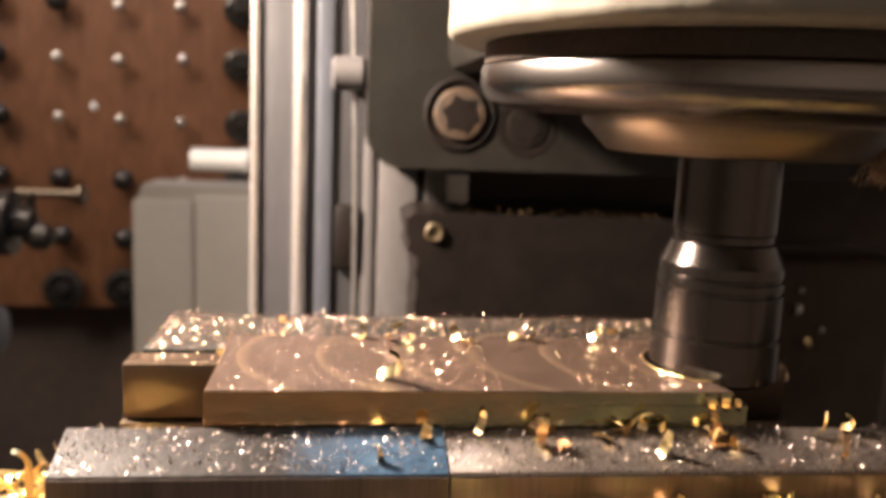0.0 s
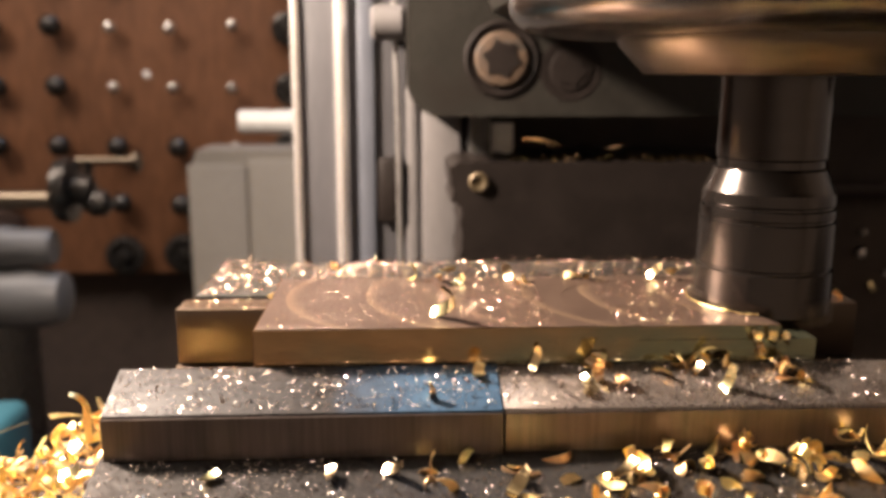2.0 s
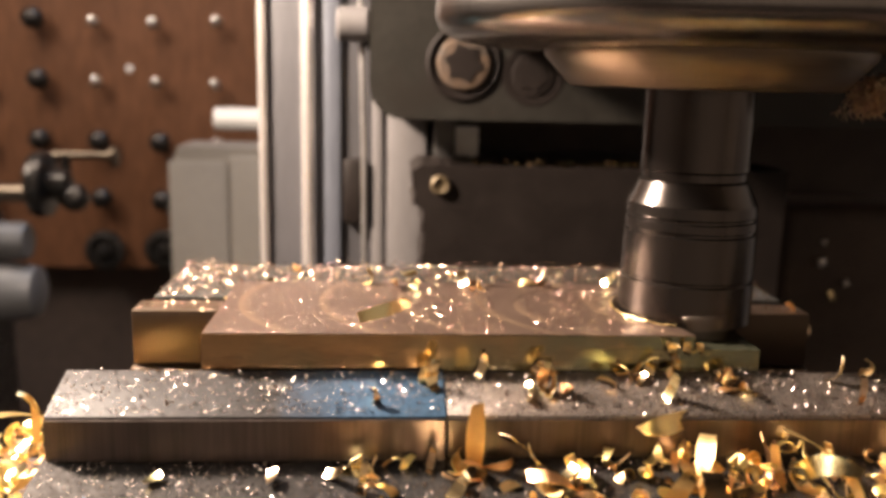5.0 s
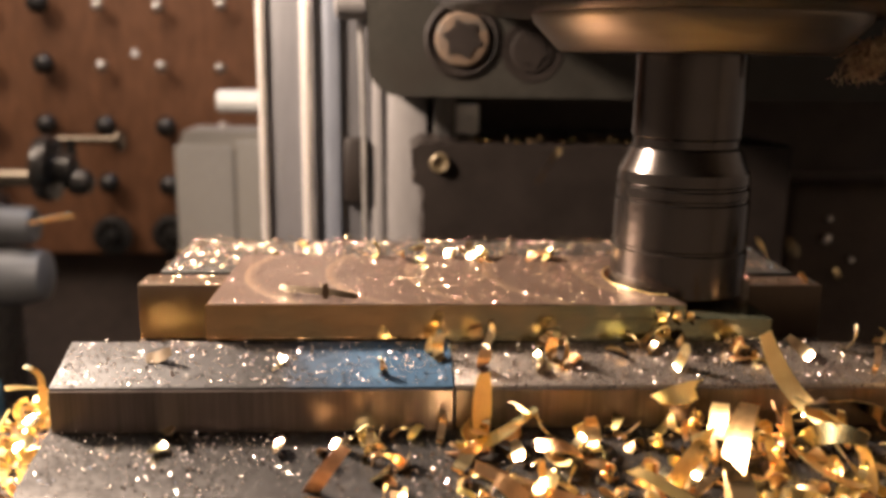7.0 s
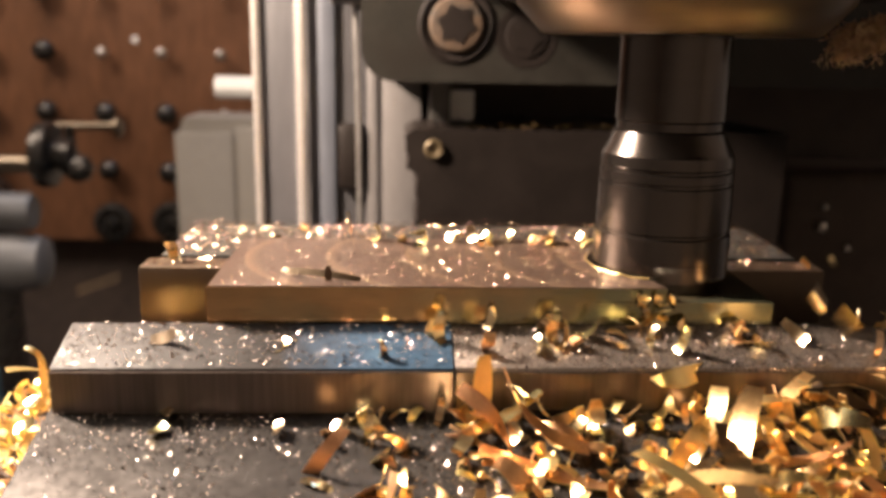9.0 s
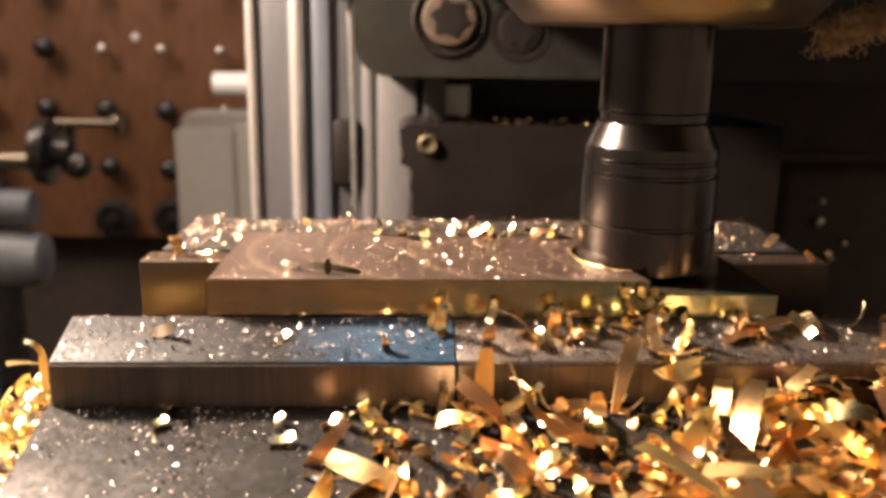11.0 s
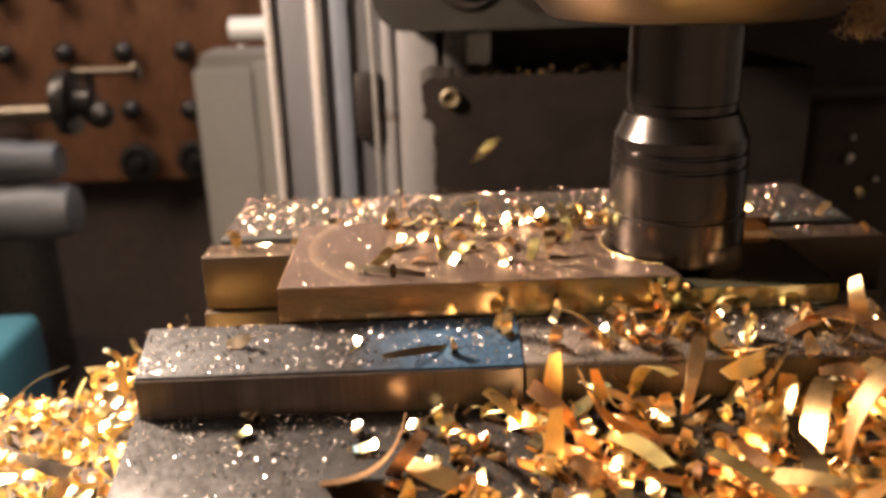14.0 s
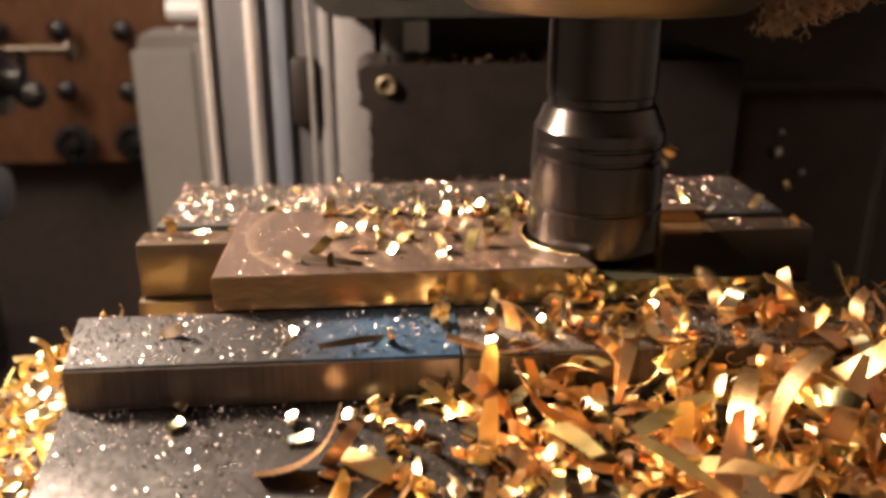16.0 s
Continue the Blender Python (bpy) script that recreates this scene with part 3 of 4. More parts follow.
def table_and_vise():
    tab = rides(thing("machine_table", (0, 0.25, -0.19), "dark cast-iron machine table", "machine table"))
    part("top", box(-0.24, 0.60, 0.06, 0.305, -0.19, TABLE, 0.003), BLACK, tab)
    vise = rides(thing("machine_vise", (0, 0.26, TABLE), "ground steel machine vise with stepped jaws and chips", "vise"))

    def bar(x0, x1, section):
        """A bar along x with a section of (y, z)."""
        bm = bmesh.new()
        a = [bm.verts.new((x0, y, z)) for y, z in section]
        b = [bm.verts.new((x1, y, z)) for y, z in section]
        bm.faces.new(a), bm.faces.new(list(reversed(b)))
        for i in range(len(section)):
            bm.faces.new((a[i], b[i], b[(i + 1) % len(section)], a[(i + 1) % len(section)]))
        bmesh.ops.bevel(bm, geom=list(bm.edges), offset=0.0004, segments=2, affect="EDGES", profile=0.5)
        return bm

    part("vise_body", bar(-0.0935, 0.140, [(0.09, TABLE), (0.09, shelf(0.09)), (0.2279, shelf(0.2279)), (0.2279, TABLE)]), STEEL_TOP, vise, "flat steel vise body")
    part("front_jaw", bar(-0.0925, 0.0010, [(0.2119, shelf(0.2119) - 0.002), (0.2119, -0.0647), (0.2278, jaw_top(0.2278)), (0.2278, -0.080)]), JAW_TOP, vise, "ground steel front jaw with blue layout dye")
    part("jaw_face", box(-0.0924, 0.0009, 0.2111, 0.21185, -0.0756, -0.0652, 0.0002, 1), JAW_FACE, vise, "dark front of the jaw with painted reflection streaks")
    part("jaw_face", box(0.0014, 0.1399, 0.2119, 0.21265, -0.0756, -0.0655, 0.0002, 1), JAW_FACE, vise, "dark front of the jaw with painted reflection streaks")
    part("front_jaw", bar(0.0013, 0.140, [(0.2127, shelf(0.2127) - 0.002), (0.2127, jaw_top(0.2127) - 0.0004), (0.2278, jaw_top(0.2278) - 0.0004), (0.2278, -0.080)]), STEEL, vise, "ground steel front jaw")
    part("vise_bed", box(-0.0580, 0.0820, 0.2284, 0.278, TABLE, -0.0763, 0.0006), DARK_STEEL, vise, "dark steel parallel under the work")
    part("rear_jaw_plate", box(-0.0928, 0.1245, 0.2822, 0.2940, -0.0770, LJ_TOP, 0.0006), WARM_TINTED_STEEL, vise, "ground steel rear jaw plate")
    part("rear_jaw_step", box(-0.0936, 0.1255, 0.2808, 0.3030, TABLE, -0.0776, 0.0006), WARM_TINTED_STEEL, vise, "stepped lower part of the rear jaw")
    part("rear_jaw", box(-0.0915, 0.1245, 0.3036, 0.352, TABLE, -0.0605, 0.0003), RJ_STEEL, vise, "steel rear jaw covered with chips")


table_and_vise()

WX0, WX1, WY0, WY1 = -0.0597, 0.0836, 0.2284, 0.2818
W_TOP, W_CUT, W_LOW = -0.0495, -0.0534, -0.0763
TRAVEL = FEED * SECONDS
CUT_R = 0.0203


def cut_wall(cx):
    """The curved wall that the cutter leaves, from the back of the work to its front, for a cutter centre at cx."""
    pts = []
    for i in range(25):
        a = radians(96 + (249 - 96) * i / 24)
        pts.append((cx + CUT_R * math.cos(a), AY + CUT_R * math.sin(a)))
    return pts


def work():
    w = rides(thing("brass_workpiece", (0, 0.25, W_LOW), "rectangular brass block being milled, with curved tool marks on top", "workpiece"))
    part("lower_block", box(WX0, WX1, WY0, WY1, W_LOW, W_CUT), BRASS_SIDE, w, "brass lower block with a freshly cut floor")
    wall = cut_wall(AX - TRAVEL)
    out = [(WX0, WY1), (WX0, WY0), (wall[-1][0] + 0.002, WY0), *reversed(wall), (WX1, wall[0][1]), (WX1, WY1)]
    part("uncut_top", prism(out, W_CUT, W_TOP - 0.00025), BRASS_SIDE, w)
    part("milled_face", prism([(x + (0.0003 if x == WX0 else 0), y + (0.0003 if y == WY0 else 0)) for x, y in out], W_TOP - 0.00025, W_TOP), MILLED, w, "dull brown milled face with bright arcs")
    wall = cut_wall(AX)
    out = [(wall[0][0] - 0.065, WY1 - 0.001), (wall[0][0] - 0.065, WY0 + 0.0002), (wall[-1][0] + 0.002, WY0 + 0.0002), *reversed(wall), (wall[0][0], WY1 - 0.001)]
    slab = part("milled_slab", prism(out, W_CUT + 0.0001, W_TOP - 0.00035), BRASS_SIDE, w, "brass layer that the cutter is removing")
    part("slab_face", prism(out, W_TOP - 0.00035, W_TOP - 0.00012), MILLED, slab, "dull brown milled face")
    rng = random.Random(13)
    edge = [Vector((x - 0.0002, y, W_TOP + 0.0001)) for x, y in wall if y < WY1 - 0.004]
    path = []
    for a, b in zip(edge, edge[1:]):
        for k in range(3):
            path.append(a.lerp(b, k / 3) + Vector((rng.gauss(0, 0.00012), rng.gauss(0, 0.00012), abs(rng.gauss(0, 0.00022)))))
    crumbs = bmesh.new()
    for k in range(1000):
        x, y, sz = rng.uniform(wall[0][0] - 0.045, wall[12][0] + 0.012), rng.uniform(WY0 + 0.001, WY1 - 0.002), rng.uniform(0.00009, 0.00030)
        if (x - AX) ** 2 + (y - AY) ** 2 < (CUT_R + 0.0006) ** 2 or (x > AX - 0.012):
            continue
        bmesh.ops.create_cone(crumbs, segments=3, radius1=sz, radius2=sz * 0.3, depth=sz * 0.8, cap_ends=True,
                              matrix=Matrix.Translation((x, y, W_TOP + sz * 0.25)) @ Euler((rng.gauss(0, 0.5), rng.gauss(0, 0.5), rng.uniform(0, 6))).to_matrix().to_4x4())
    part("crumb_layer", crumbs, DUST, slab, "fine brass crumbs", smooth=10)
    part("burr", tube(path, 0.00014, 6), BRASS_CHIP, slab, "thin bright burr along the cut", smooth=80)
    for k in range(7):
        m = Matrix.Translation((rng.uniform(0.0700, 0.0790), WY0 - rng.uniform(0.0004, 0.0016), W_TOP - rng.uniform(0.0, 0.0095))) @ Euler((rng.uniform(0, 3), rng.uniform(0.7, 2.2), rng.uniform(0, 3))).to_matrix().to_4x4()
        part("burr", ribbon(rng.uniform(0.003, 0.005), rng.uniform(0.0010, 0.0018), rng.uniform(1.0, 3.0), rng.uniform(-1, 1), 0.00012, 12, m=m, crinkle=0.0001), MIRROR_CHIP, slab, "bright crumpled foil hanging at the cut", smooth=40)
    for dx, tilt, long in ((-0.0005, 12, 0.008), (-0.0045, -8, 0.007), (0.003, 30, 0.006)):
        m = Matrix.Translation((wall[-1][0] + dx, WY0 - 0.0012, W_TOP - 0.0035)) @ Euler((radians(tilt), radians(90), radians(80))).to_matrix().to_4x4()
        part("burr", ribbon(long * 0.7, 0.0020, 1.2, 0.5, m=m, crinkle=0.00008), MIRROR_CHIP, slab, "bright crumpled burr at the cut", smooth=60)
    return slab


SLAB = work()


# ---- chips ----
def chip_meshes(count, seed):
    rng = random.Random(seed)
    out = []
    for i in range(count):
        long = rng.random() < 0.45
        bm = ribbon(rng.uniform(0.016, 0.027) if long else rng.uniform(0.0045, 0.009), rng.uniform(0.0034, 0.0056) if long else rng.uniform(0.0018, 0.0036),
                    rng.uniform(0.25, 1.5) if long else rng.uniform(0.6, 3.2), rng.uniform(-1.6, 1.6), sway=rng.uniform(-0.3, 0.3))
        out.append(to_mesh("chip", bm, (BRASS_CHIP, MIRROR_CHIP, BRASS_CHIP, COPPER_CHIP, MIRROR_CHIP)[i % 5], 60))
    return out


CHIPS = chip_meshes(30, 11)


def broad_meshes(count, seed):
    """Broad, gently bent strips."""
    rng = random.Random(seed)
    return [to_mesh("strip", ribbon(rng.uniform(0.018, 0.031), rng.uniform(0.0038, 0.0062), rng.uniform(0.5, 1.9), rng.uniform(-1.1, 1.1), segs=26, sway=rng.uniform(-0.3, 0.3), crinkle=0.00005),
                    (COPPER_CHIP, BRASS_CHIP, COPPER_CHIP)[i % 3], 60) for i in range(count)]


def flake_meshes(count, seed):
    """Short, thin, crinkled flakes."""
    rng = random.Random(seed)
    return [to_mesh("flake", ribbon(rng.uniform(0.0035, 0.0085), rng.uniform(0.0018, 0.0038), rng.uniform(0.3, 2.2), rng.uniform(-1.4, 1.4), thick=0.00012, segs=14, sway=rng.uniform(-0.4, 0.4), crinkle=0.00006),
                    (MIRROR_CHIP, BRASS_CHIP, COPPER_CHIP)[i % 3], 50) for i in range(count)]


BROAD = broad_meshes(7, 19)
UPRIGHT = to_mesh("strip", ribbon(0.017, 0.0046, 0.5, 0.3, segs=12), BRASS_CHIP, 60)
STANDING = [to_mesh("strip", ribbon(*args, segs=14), BRASS_CHIP, 60) for args in ((0.0115, 0.0022, 0.5, 0.3), (0.0085, 0.0021, -1.5, 0.4), (0.0060, 0.0013, 0.4, 0.2))]
RING = to_mesh("chip", ribbon(0.034, 0.0042, 5.4, 0.5, segs=28), COPPER_CHIP, 60)
DARK_STRIPS = [to_mesh("strip", ribbon(*args, segs=14, crinkle=0.00004), DARK_REFLECTING_CHIP, 60) for args in ((0.0100, 0.0017, 0.4, 0.3), (0.0190, 0.0019, -0.3, 0.3), (0.0042, 0.0018, 0.6, 0.4), (0.0070, 0.0032, 0.8, 0.3))]
GLINTS = [to_mesh("chip", ribbon(0.0044 + 0.0009 * i, 0.0026 + 0.0004 * (i % 3), 0.7, 0.25, segs=10), MIRROR_CHIP, 60) for i in range(5)]
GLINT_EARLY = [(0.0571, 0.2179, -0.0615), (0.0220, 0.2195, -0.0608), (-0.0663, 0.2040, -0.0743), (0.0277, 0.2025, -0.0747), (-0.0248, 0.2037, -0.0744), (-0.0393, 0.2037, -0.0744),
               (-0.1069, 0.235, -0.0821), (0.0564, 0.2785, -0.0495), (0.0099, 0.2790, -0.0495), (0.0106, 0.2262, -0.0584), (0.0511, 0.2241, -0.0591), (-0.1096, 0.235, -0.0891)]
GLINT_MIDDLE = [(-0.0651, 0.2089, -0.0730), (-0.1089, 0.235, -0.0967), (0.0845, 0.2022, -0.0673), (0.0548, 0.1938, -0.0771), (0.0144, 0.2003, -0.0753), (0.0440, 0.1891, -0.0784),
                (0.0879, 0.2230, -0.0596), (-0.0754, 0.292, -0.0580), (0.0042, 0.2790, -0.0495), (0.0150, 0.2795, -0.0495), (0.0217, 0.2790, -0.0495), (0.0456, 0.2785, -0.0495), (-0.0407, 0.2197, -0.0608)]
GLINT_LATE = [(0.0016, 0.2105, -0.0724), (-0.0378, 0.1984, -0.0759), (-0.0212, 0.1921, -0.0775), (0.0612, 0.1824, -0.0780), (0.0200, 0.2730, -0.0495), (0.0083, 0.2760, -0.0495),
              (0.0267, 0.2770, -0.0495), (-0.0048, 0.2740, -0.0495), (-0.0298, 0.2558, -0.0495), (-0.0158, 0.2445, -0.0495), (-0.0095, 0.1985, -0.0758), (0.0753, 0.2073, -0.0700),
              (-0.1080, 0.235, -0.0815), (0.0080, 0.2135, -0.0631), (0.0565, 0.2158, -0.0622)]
FLAKES = flake_meshes(14, 23)
SMALL = [m for m in CHIPS if max(v.co.length for v in m.vertices) < 0.0055]
LARGE = [m for m in CHIPS if max(v.co.length for v in m.vertices) >= 0.0055]


def lowest(me, turn):
    return min((turn @ v.co).z for v in me.vertices)


def chip(me, x, y, z, turn, group, label, lands=None):
    """A chip that rests on height z; lands: the second at which it comes down, thrown by the cutter."""
    if lands is not None and len(me.vertices) > 50:
        lands = math.floor(lands * 2) / 2 + 0.2 + 0.27 * (lands * 37 % 1)
    ob = new("brass_chip", me)
    m = Matrix.Translation((x, y, OZ + z - lowest(me, turn) - 0.0002)) @ turn.to_4x4()
    ob.matrix_basis = m
    tagged(ob, label, "metal chip", group)
    if lands is None:
        rides(ob)
    else:
        CHIP_FLIGHTS.append((ob, m, lands))
    return ob


def random_turn(rng, flat=1.0):
    return Euler((rng.gauss(0, 0.5 * flat) + (math.pi if rng.random() < 0.5 else 0), rng.gauss(0, 0.35 * flat), rng.uniform(0, 6.28))).to_matrix()


def chips_on_things():
    rng = random.Random(21)
    # on the vise body before the front jaw: a heap that grows to the right
    for i in range(96):
        x = -0.07 + 0.215 * (rng.random() ** 0.6)
        y = rng.uniform(0.168, 0.2105)
        depth = max(0.0, min(1.0, (x + 0.005) / 0.08))
        z = shelf(y) + rng.random() * 0.012 * depth
        big = rng.random() < 0.2 + 0.55 * depth
        lands = None if i % 7 == 0 and not big else 3.0 + 12.4 * rng.random() ** 1.15
        if lands is not None and x < -0.02 and rng.random() < 0.5:
            lands = None
        me = rng.choice(LARGE if big else SMALL)
        if lands is not None and lands > 7.5 and depth > 0.3 and rng.random() < 0.5:
            me, z = rng.choice(BROAD), z + 0.004 * depth
        chip(me, x, y, z, random_turn(rng, 0.35 if me in BROAD else 0.55), "chips before the front jaw", "curled shiny brass chip in the heap on the vise", lands)
    # broad strips on top of the heap, nearest to the eye
    for i in range(14):
        x = 0.045 + 0.095 * rng.random()
        y = rng.uniform(0.166, 0.198)
        z = shelf(y) + 0.003 + 0.008 * rng.random()
        chip(BROAD[i % 7], x, y, z, random_turn(rng, 0.45), "chips before the front jaw", "broad bent strip of orange brass on the heap", rng.uniform(5.0, 15.0))
    # on the front jaw
    for i in range(16):
        x = -0.03 + 0.15 * rng.random()
        y = rng.uniform(0.2135, 0.2265)
        chip(rng.choice(SMALL), x, y, jaw_top(y), random_turn(rng, 0.7), "chips on the front jaw", "small curled brass chip on the steel jaw", None if i % 2 else rng.uniform(1, 15))
    # on the end of the front jaw beside the cut, from the beginning
    for i in range(15):
        x, y = 0.020 + 0.062 * rng.random(), 0.2270 - 0.008 * rng.random() ** 1.5
        chip(rng.choice(FLAKES), x, y, jaw_top(y) - 0.0004, random_turn(rng, 0.9), "chips on the front jaw", "crinkled brass flake on the steel jaw beside the work")
    # on the milled face
    for i in range(44):
        x = -0.034 + 0.074 * rng.random()
        y = WY1 - 0.002 - 0.038 * rng.random() ** 1.6
        chip(rng.choice(FLAKES), x, y, W_TOP, random_turn(rng, 0.45), "chips on the workpiece", "small crinkled brass flake on the milled face", rng.uniform(11.55, 12.0))
    for i in range(12):
        x, y = -0.012 + 0.060 * rng.random(), WY1 - 0.0015 - 0.010 * rng.random() ** 1.5
        chip(rng.choice(FLAKES), x, y, W_TOP, random_turn(rng, 0.5), "chips on the workpiece", "small crinkled brass flake at the back of the milled face", None if i % 2 else rng.uniform(0.6, 8.0))
    # on the rear jaw
    for i in range(20):
        x = -0.088 + 0.21 * rng.random() ** 0.8
        chip(rng.choice(FLAKES), x, rng.uniform(0.284, 0.340), -0.0593, random_turn(rng, 0.9), "chips on the rear jaw", "small bright brass chip on the rear jaw", None if i % 2 else rng.uniform(1, 14))
    # heap beside the vise
    for i in range(16):
        x = -0.096 - 0.075 * rng.random()
        y = rng.uniform(0.20, 0.285)
        top = -0.087 - 0.52 * max(0, -0.108 - x)
        chip(rng.choice(CHIPS), x, y, top - rng.random() * 0.006, random_turn(rng, 0.8), "chips beside the vise", "bright curled brass chip in the heap beside the vise", None)
    # single chips that stand out
    chip(SMALL[2], -0.0190, 0.2790, W_TOP, Euler((0.1, 0, 0.05)).to_matrix(), "chips on the workpiece", "flat golden brass chip at the back of the milled face")
    chip(UPRIGHT, 0.0075, 0.2085, shelf(0.2085), Euler((0.12, radians(-86), radians(82))).to_matrix(), "chips before the front jaw", "golden brass strip leaning on the front jaw", 2.8)
    # chips added where glints sit, tilted midway between work lamp and eye point
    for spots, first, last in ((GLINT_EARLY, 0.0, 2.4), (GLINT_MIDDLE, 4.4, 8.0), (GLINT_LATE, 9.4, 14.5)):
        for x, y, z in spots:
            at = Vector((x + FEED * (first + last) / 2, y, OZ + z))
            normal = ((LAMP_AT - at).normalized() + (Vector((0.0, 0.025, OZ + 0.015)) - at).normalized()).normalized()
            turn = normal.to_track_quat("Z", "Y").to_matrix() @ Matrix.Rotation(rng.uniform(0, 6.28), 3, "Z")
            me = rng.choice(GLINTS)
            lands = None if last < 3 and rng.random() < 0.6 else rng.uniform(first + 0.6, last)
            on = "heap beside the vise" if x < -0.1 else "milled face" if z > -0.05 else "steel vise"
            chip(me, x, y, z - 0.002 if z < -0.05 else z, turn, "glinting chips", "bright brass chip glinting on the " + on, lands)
    # strips that stand out in the heap
    for me, x, y, eul, lands, label in (
        (BROAD[1], 0.0200, 0.1895, (0.5, radians(18), radians(-4)), 5.9, "long golden brass strip lying on the heap"),
        (UPRIGHT, 0.0050, 0.1900, (0.2, radians(-80), radians(75)), 12.95, "golden brass strip standing before the front jaw"),
        (BROAD[0], -0.0350, 0.1900, (-0.35, 0.0, radians(3)), 12.9, "broad orange brass strip lying on the vise body"),
        (UPRIGHT, 0.0480, 0.1870, (0.1, radians(-84), radians(60)), 15.3, "bright brass strip standing in the heap"),
    ):
        chip(me, x, y, shelf(y) + 0.0005, Euler(eul).to_matrix(), "chips before the front jaw", label, lands)
    # flat strips that come to lie near the front edge of the milled face
    for mesh, x, y, z, eul, lands in (
        (DARK_STRIPS[0], -0.0405, 0.2395, W_TOP, (0.9, 0.0, radians(-52)), 6.72), (DARK_STRIPS[1], -0.0315, 0.2352, W_TOP, (0.95, 0.0, radians(-16)), 6.78),
        (DARK_STRIPS[2], -0.0304, 0.2338, W_TOP, (0.2, radians(-84), radians(70)), 6.8), (DARK_STRIPS[3], -0.0685, 0.2205, jaw_top(0.2205), (0.7, 0.0, radians(10)), 5.7),
        (DARK_STRIPS[1], -0.0240, 0.2155, jaw_top(0.2155), (0.8, 0.0, radians(18)), 12.7)):
        on = "milled face" if z == W_TOP else "steel jaw"
        chip(mesh, x, y, z, Euler(eul).to_matrix(), "chips on the workpiece" if z == W_TOP else "chips on the front jaw", "brass strip darkened for dark reflections, lying on the " + on, lands)
    chip(STANDING[0], -0.1062, 0.2402, -0.0835, Euler((radians(6), radians(-82), radians(90))).to_matrix(), "chips beside the vise", "golden brass strip standing up from the heap")
    chip(STANDING[1], -0.1068, 0.2392, -0.0755, Euler((0.3, radians(12), radians(12))).to_matrix(), "chips beside the vise", "golden brass strip lying across a standing one")
    chip(STANDING[2], -0.1000, 0.2400, -0.0765, Euler((0.2, 0.0, radians(-8))).to_matrix(), "chips beside the vise", "golden brass strip sticking out of the heap")


chips_on_things()


def heap(name, outline_fn, count, seed, label, size=(0.004, 0.012)):
    rng = random.Random(seed)
    bm = bmesh.new()
    for i in range(count):
        x, y, z = outline_fn(rng)
        m = Matrix.Translation((x, y, z)) @ random_turn(rng, 1.8).to_4x4()
        ribbon(rng.uniform(*size), rng.uniform(0.0015, 0.0036), rng.uniform(0.5, 4), rng.uniform(-2, 2), segs=7, bm=bm, m=m)
    at = (0, 0.25, TABLE)
    return rides(single(name, bm, BRASS_CHIP, at, label, "metal chips", kind="stuff", smooth=60))


def left_heap(rng):
    x = -0.0955 - 0.13 * rng.random()
    top = -0.089 - 0.50 * max(0, -0.108 - x)
    return x, rng.uniform(0.16, 0.30), TABLE + (max(top, TABLE + 0.002) - TABLE) * rng.random() ** 0.6


def front_heap(rng):
    x = -0.02 + 0.16 * rng.random() ** 0.7
    y = rng.uniform(0.165, 0.2105)
    return x, y, shelf(y) + 0.0055 * rng.random() * max(0.1, min(1, (x + 0.01) / 0.08))


heap("chip_heap", left_heap, 900, 5, "heap of bright golden brass chips beside the vise", (0.005, 0.014))
heap("chip_heap", front_heap, 300, 6, "bed of curled brass chips on the vise body", (0.003, 0.010))


LAYERS = []     # layers of chips that build the heap up


def chip_layer(rng, count, place, label, grown):
    """Many flakes and curls of one layer of the heap, which comes up to its height by the second grown."""
    bm = bmesh.new()
    for i in range(count):
        x, y, z = place(rng)
        m = Matrix.Translation((x, y, z)) @ random_turn(rng, 0.75).to_4x4()
        first = len(bm.faces)
        if i % 5 == 0:
            ribbon(rng.uniform(0.007, 0.016), rng.uniform(0.0004, 0.0009), rng.uniform(1, 4.5), rng.uniform(-2.5, 2.5), 0.00014, 14, rng.uniform(-0.4, 0.4), bm, m)
        elif i % 5 in (1, 3):
            ribbon(rng.uniform(0.012, 0.026), rng.uniform(0.0030, 0.0052), rng.uniform(0.5, 2.4), rng.uniform(-1.3, 1.3), 0.00014, 18, rng.uniform(-0.4, 0.4), bm, m, 0.00005)
        else:
            ribbon(rng.uniform(0.0035, 0.0085), rng.uniform(0.0018, 0.0038), rng.uniform(0.3, 2.4), rng.uniform(-1.4, 1.4), 0.00012, 10, rng.uniform(-0.4, 0.4), bm, m, 0.00006)
        bm.faces.ensure_lookup_table()
        slot = rng.choice((0, 1, 2, 2, 2))
        for f in bm.faces[first:]:
            f.material_index = slot
    ob = single("chip_layer", bm, MIRROR_CHIP, (0, 0.2, TABLE), label, "metal chips", kind="stuff", smooth=50)
    ob.data.materials.append(BRASS_CHIP)
    ob.data.materials.append(COPPER_CHIP)
    LAYERS.append((ob, grown))


def on_heap(rise):
    def place(rng):
        x = -0.040 + 0.180 * rng.random() ** (0.85 - 0.35 * rise)
        y = rng.uniform(0.166, 0.2095)
        depth = max(0.0, min(1.0, (x + 0.005) / 0.08))
        return x, y, shelf(y) + 0.0006 + (0.003 + 0.0075 * rise) * depth * rng.uniform(0.3, 1.0)
    return place


def on_jaw(rng):
    x, y = 0.006 + 0.125 * rng.random() ** 0.8, rng.uniform(0.2035, 0.2268)
    base = jaw_top(y) if y > 0.2110 else shelf(y) + 0.007
    return x, y, base + 0.0005 + 0.0035 * rng.random() * min(1.0, max(0.0, (x - 0.005) / 0.05))


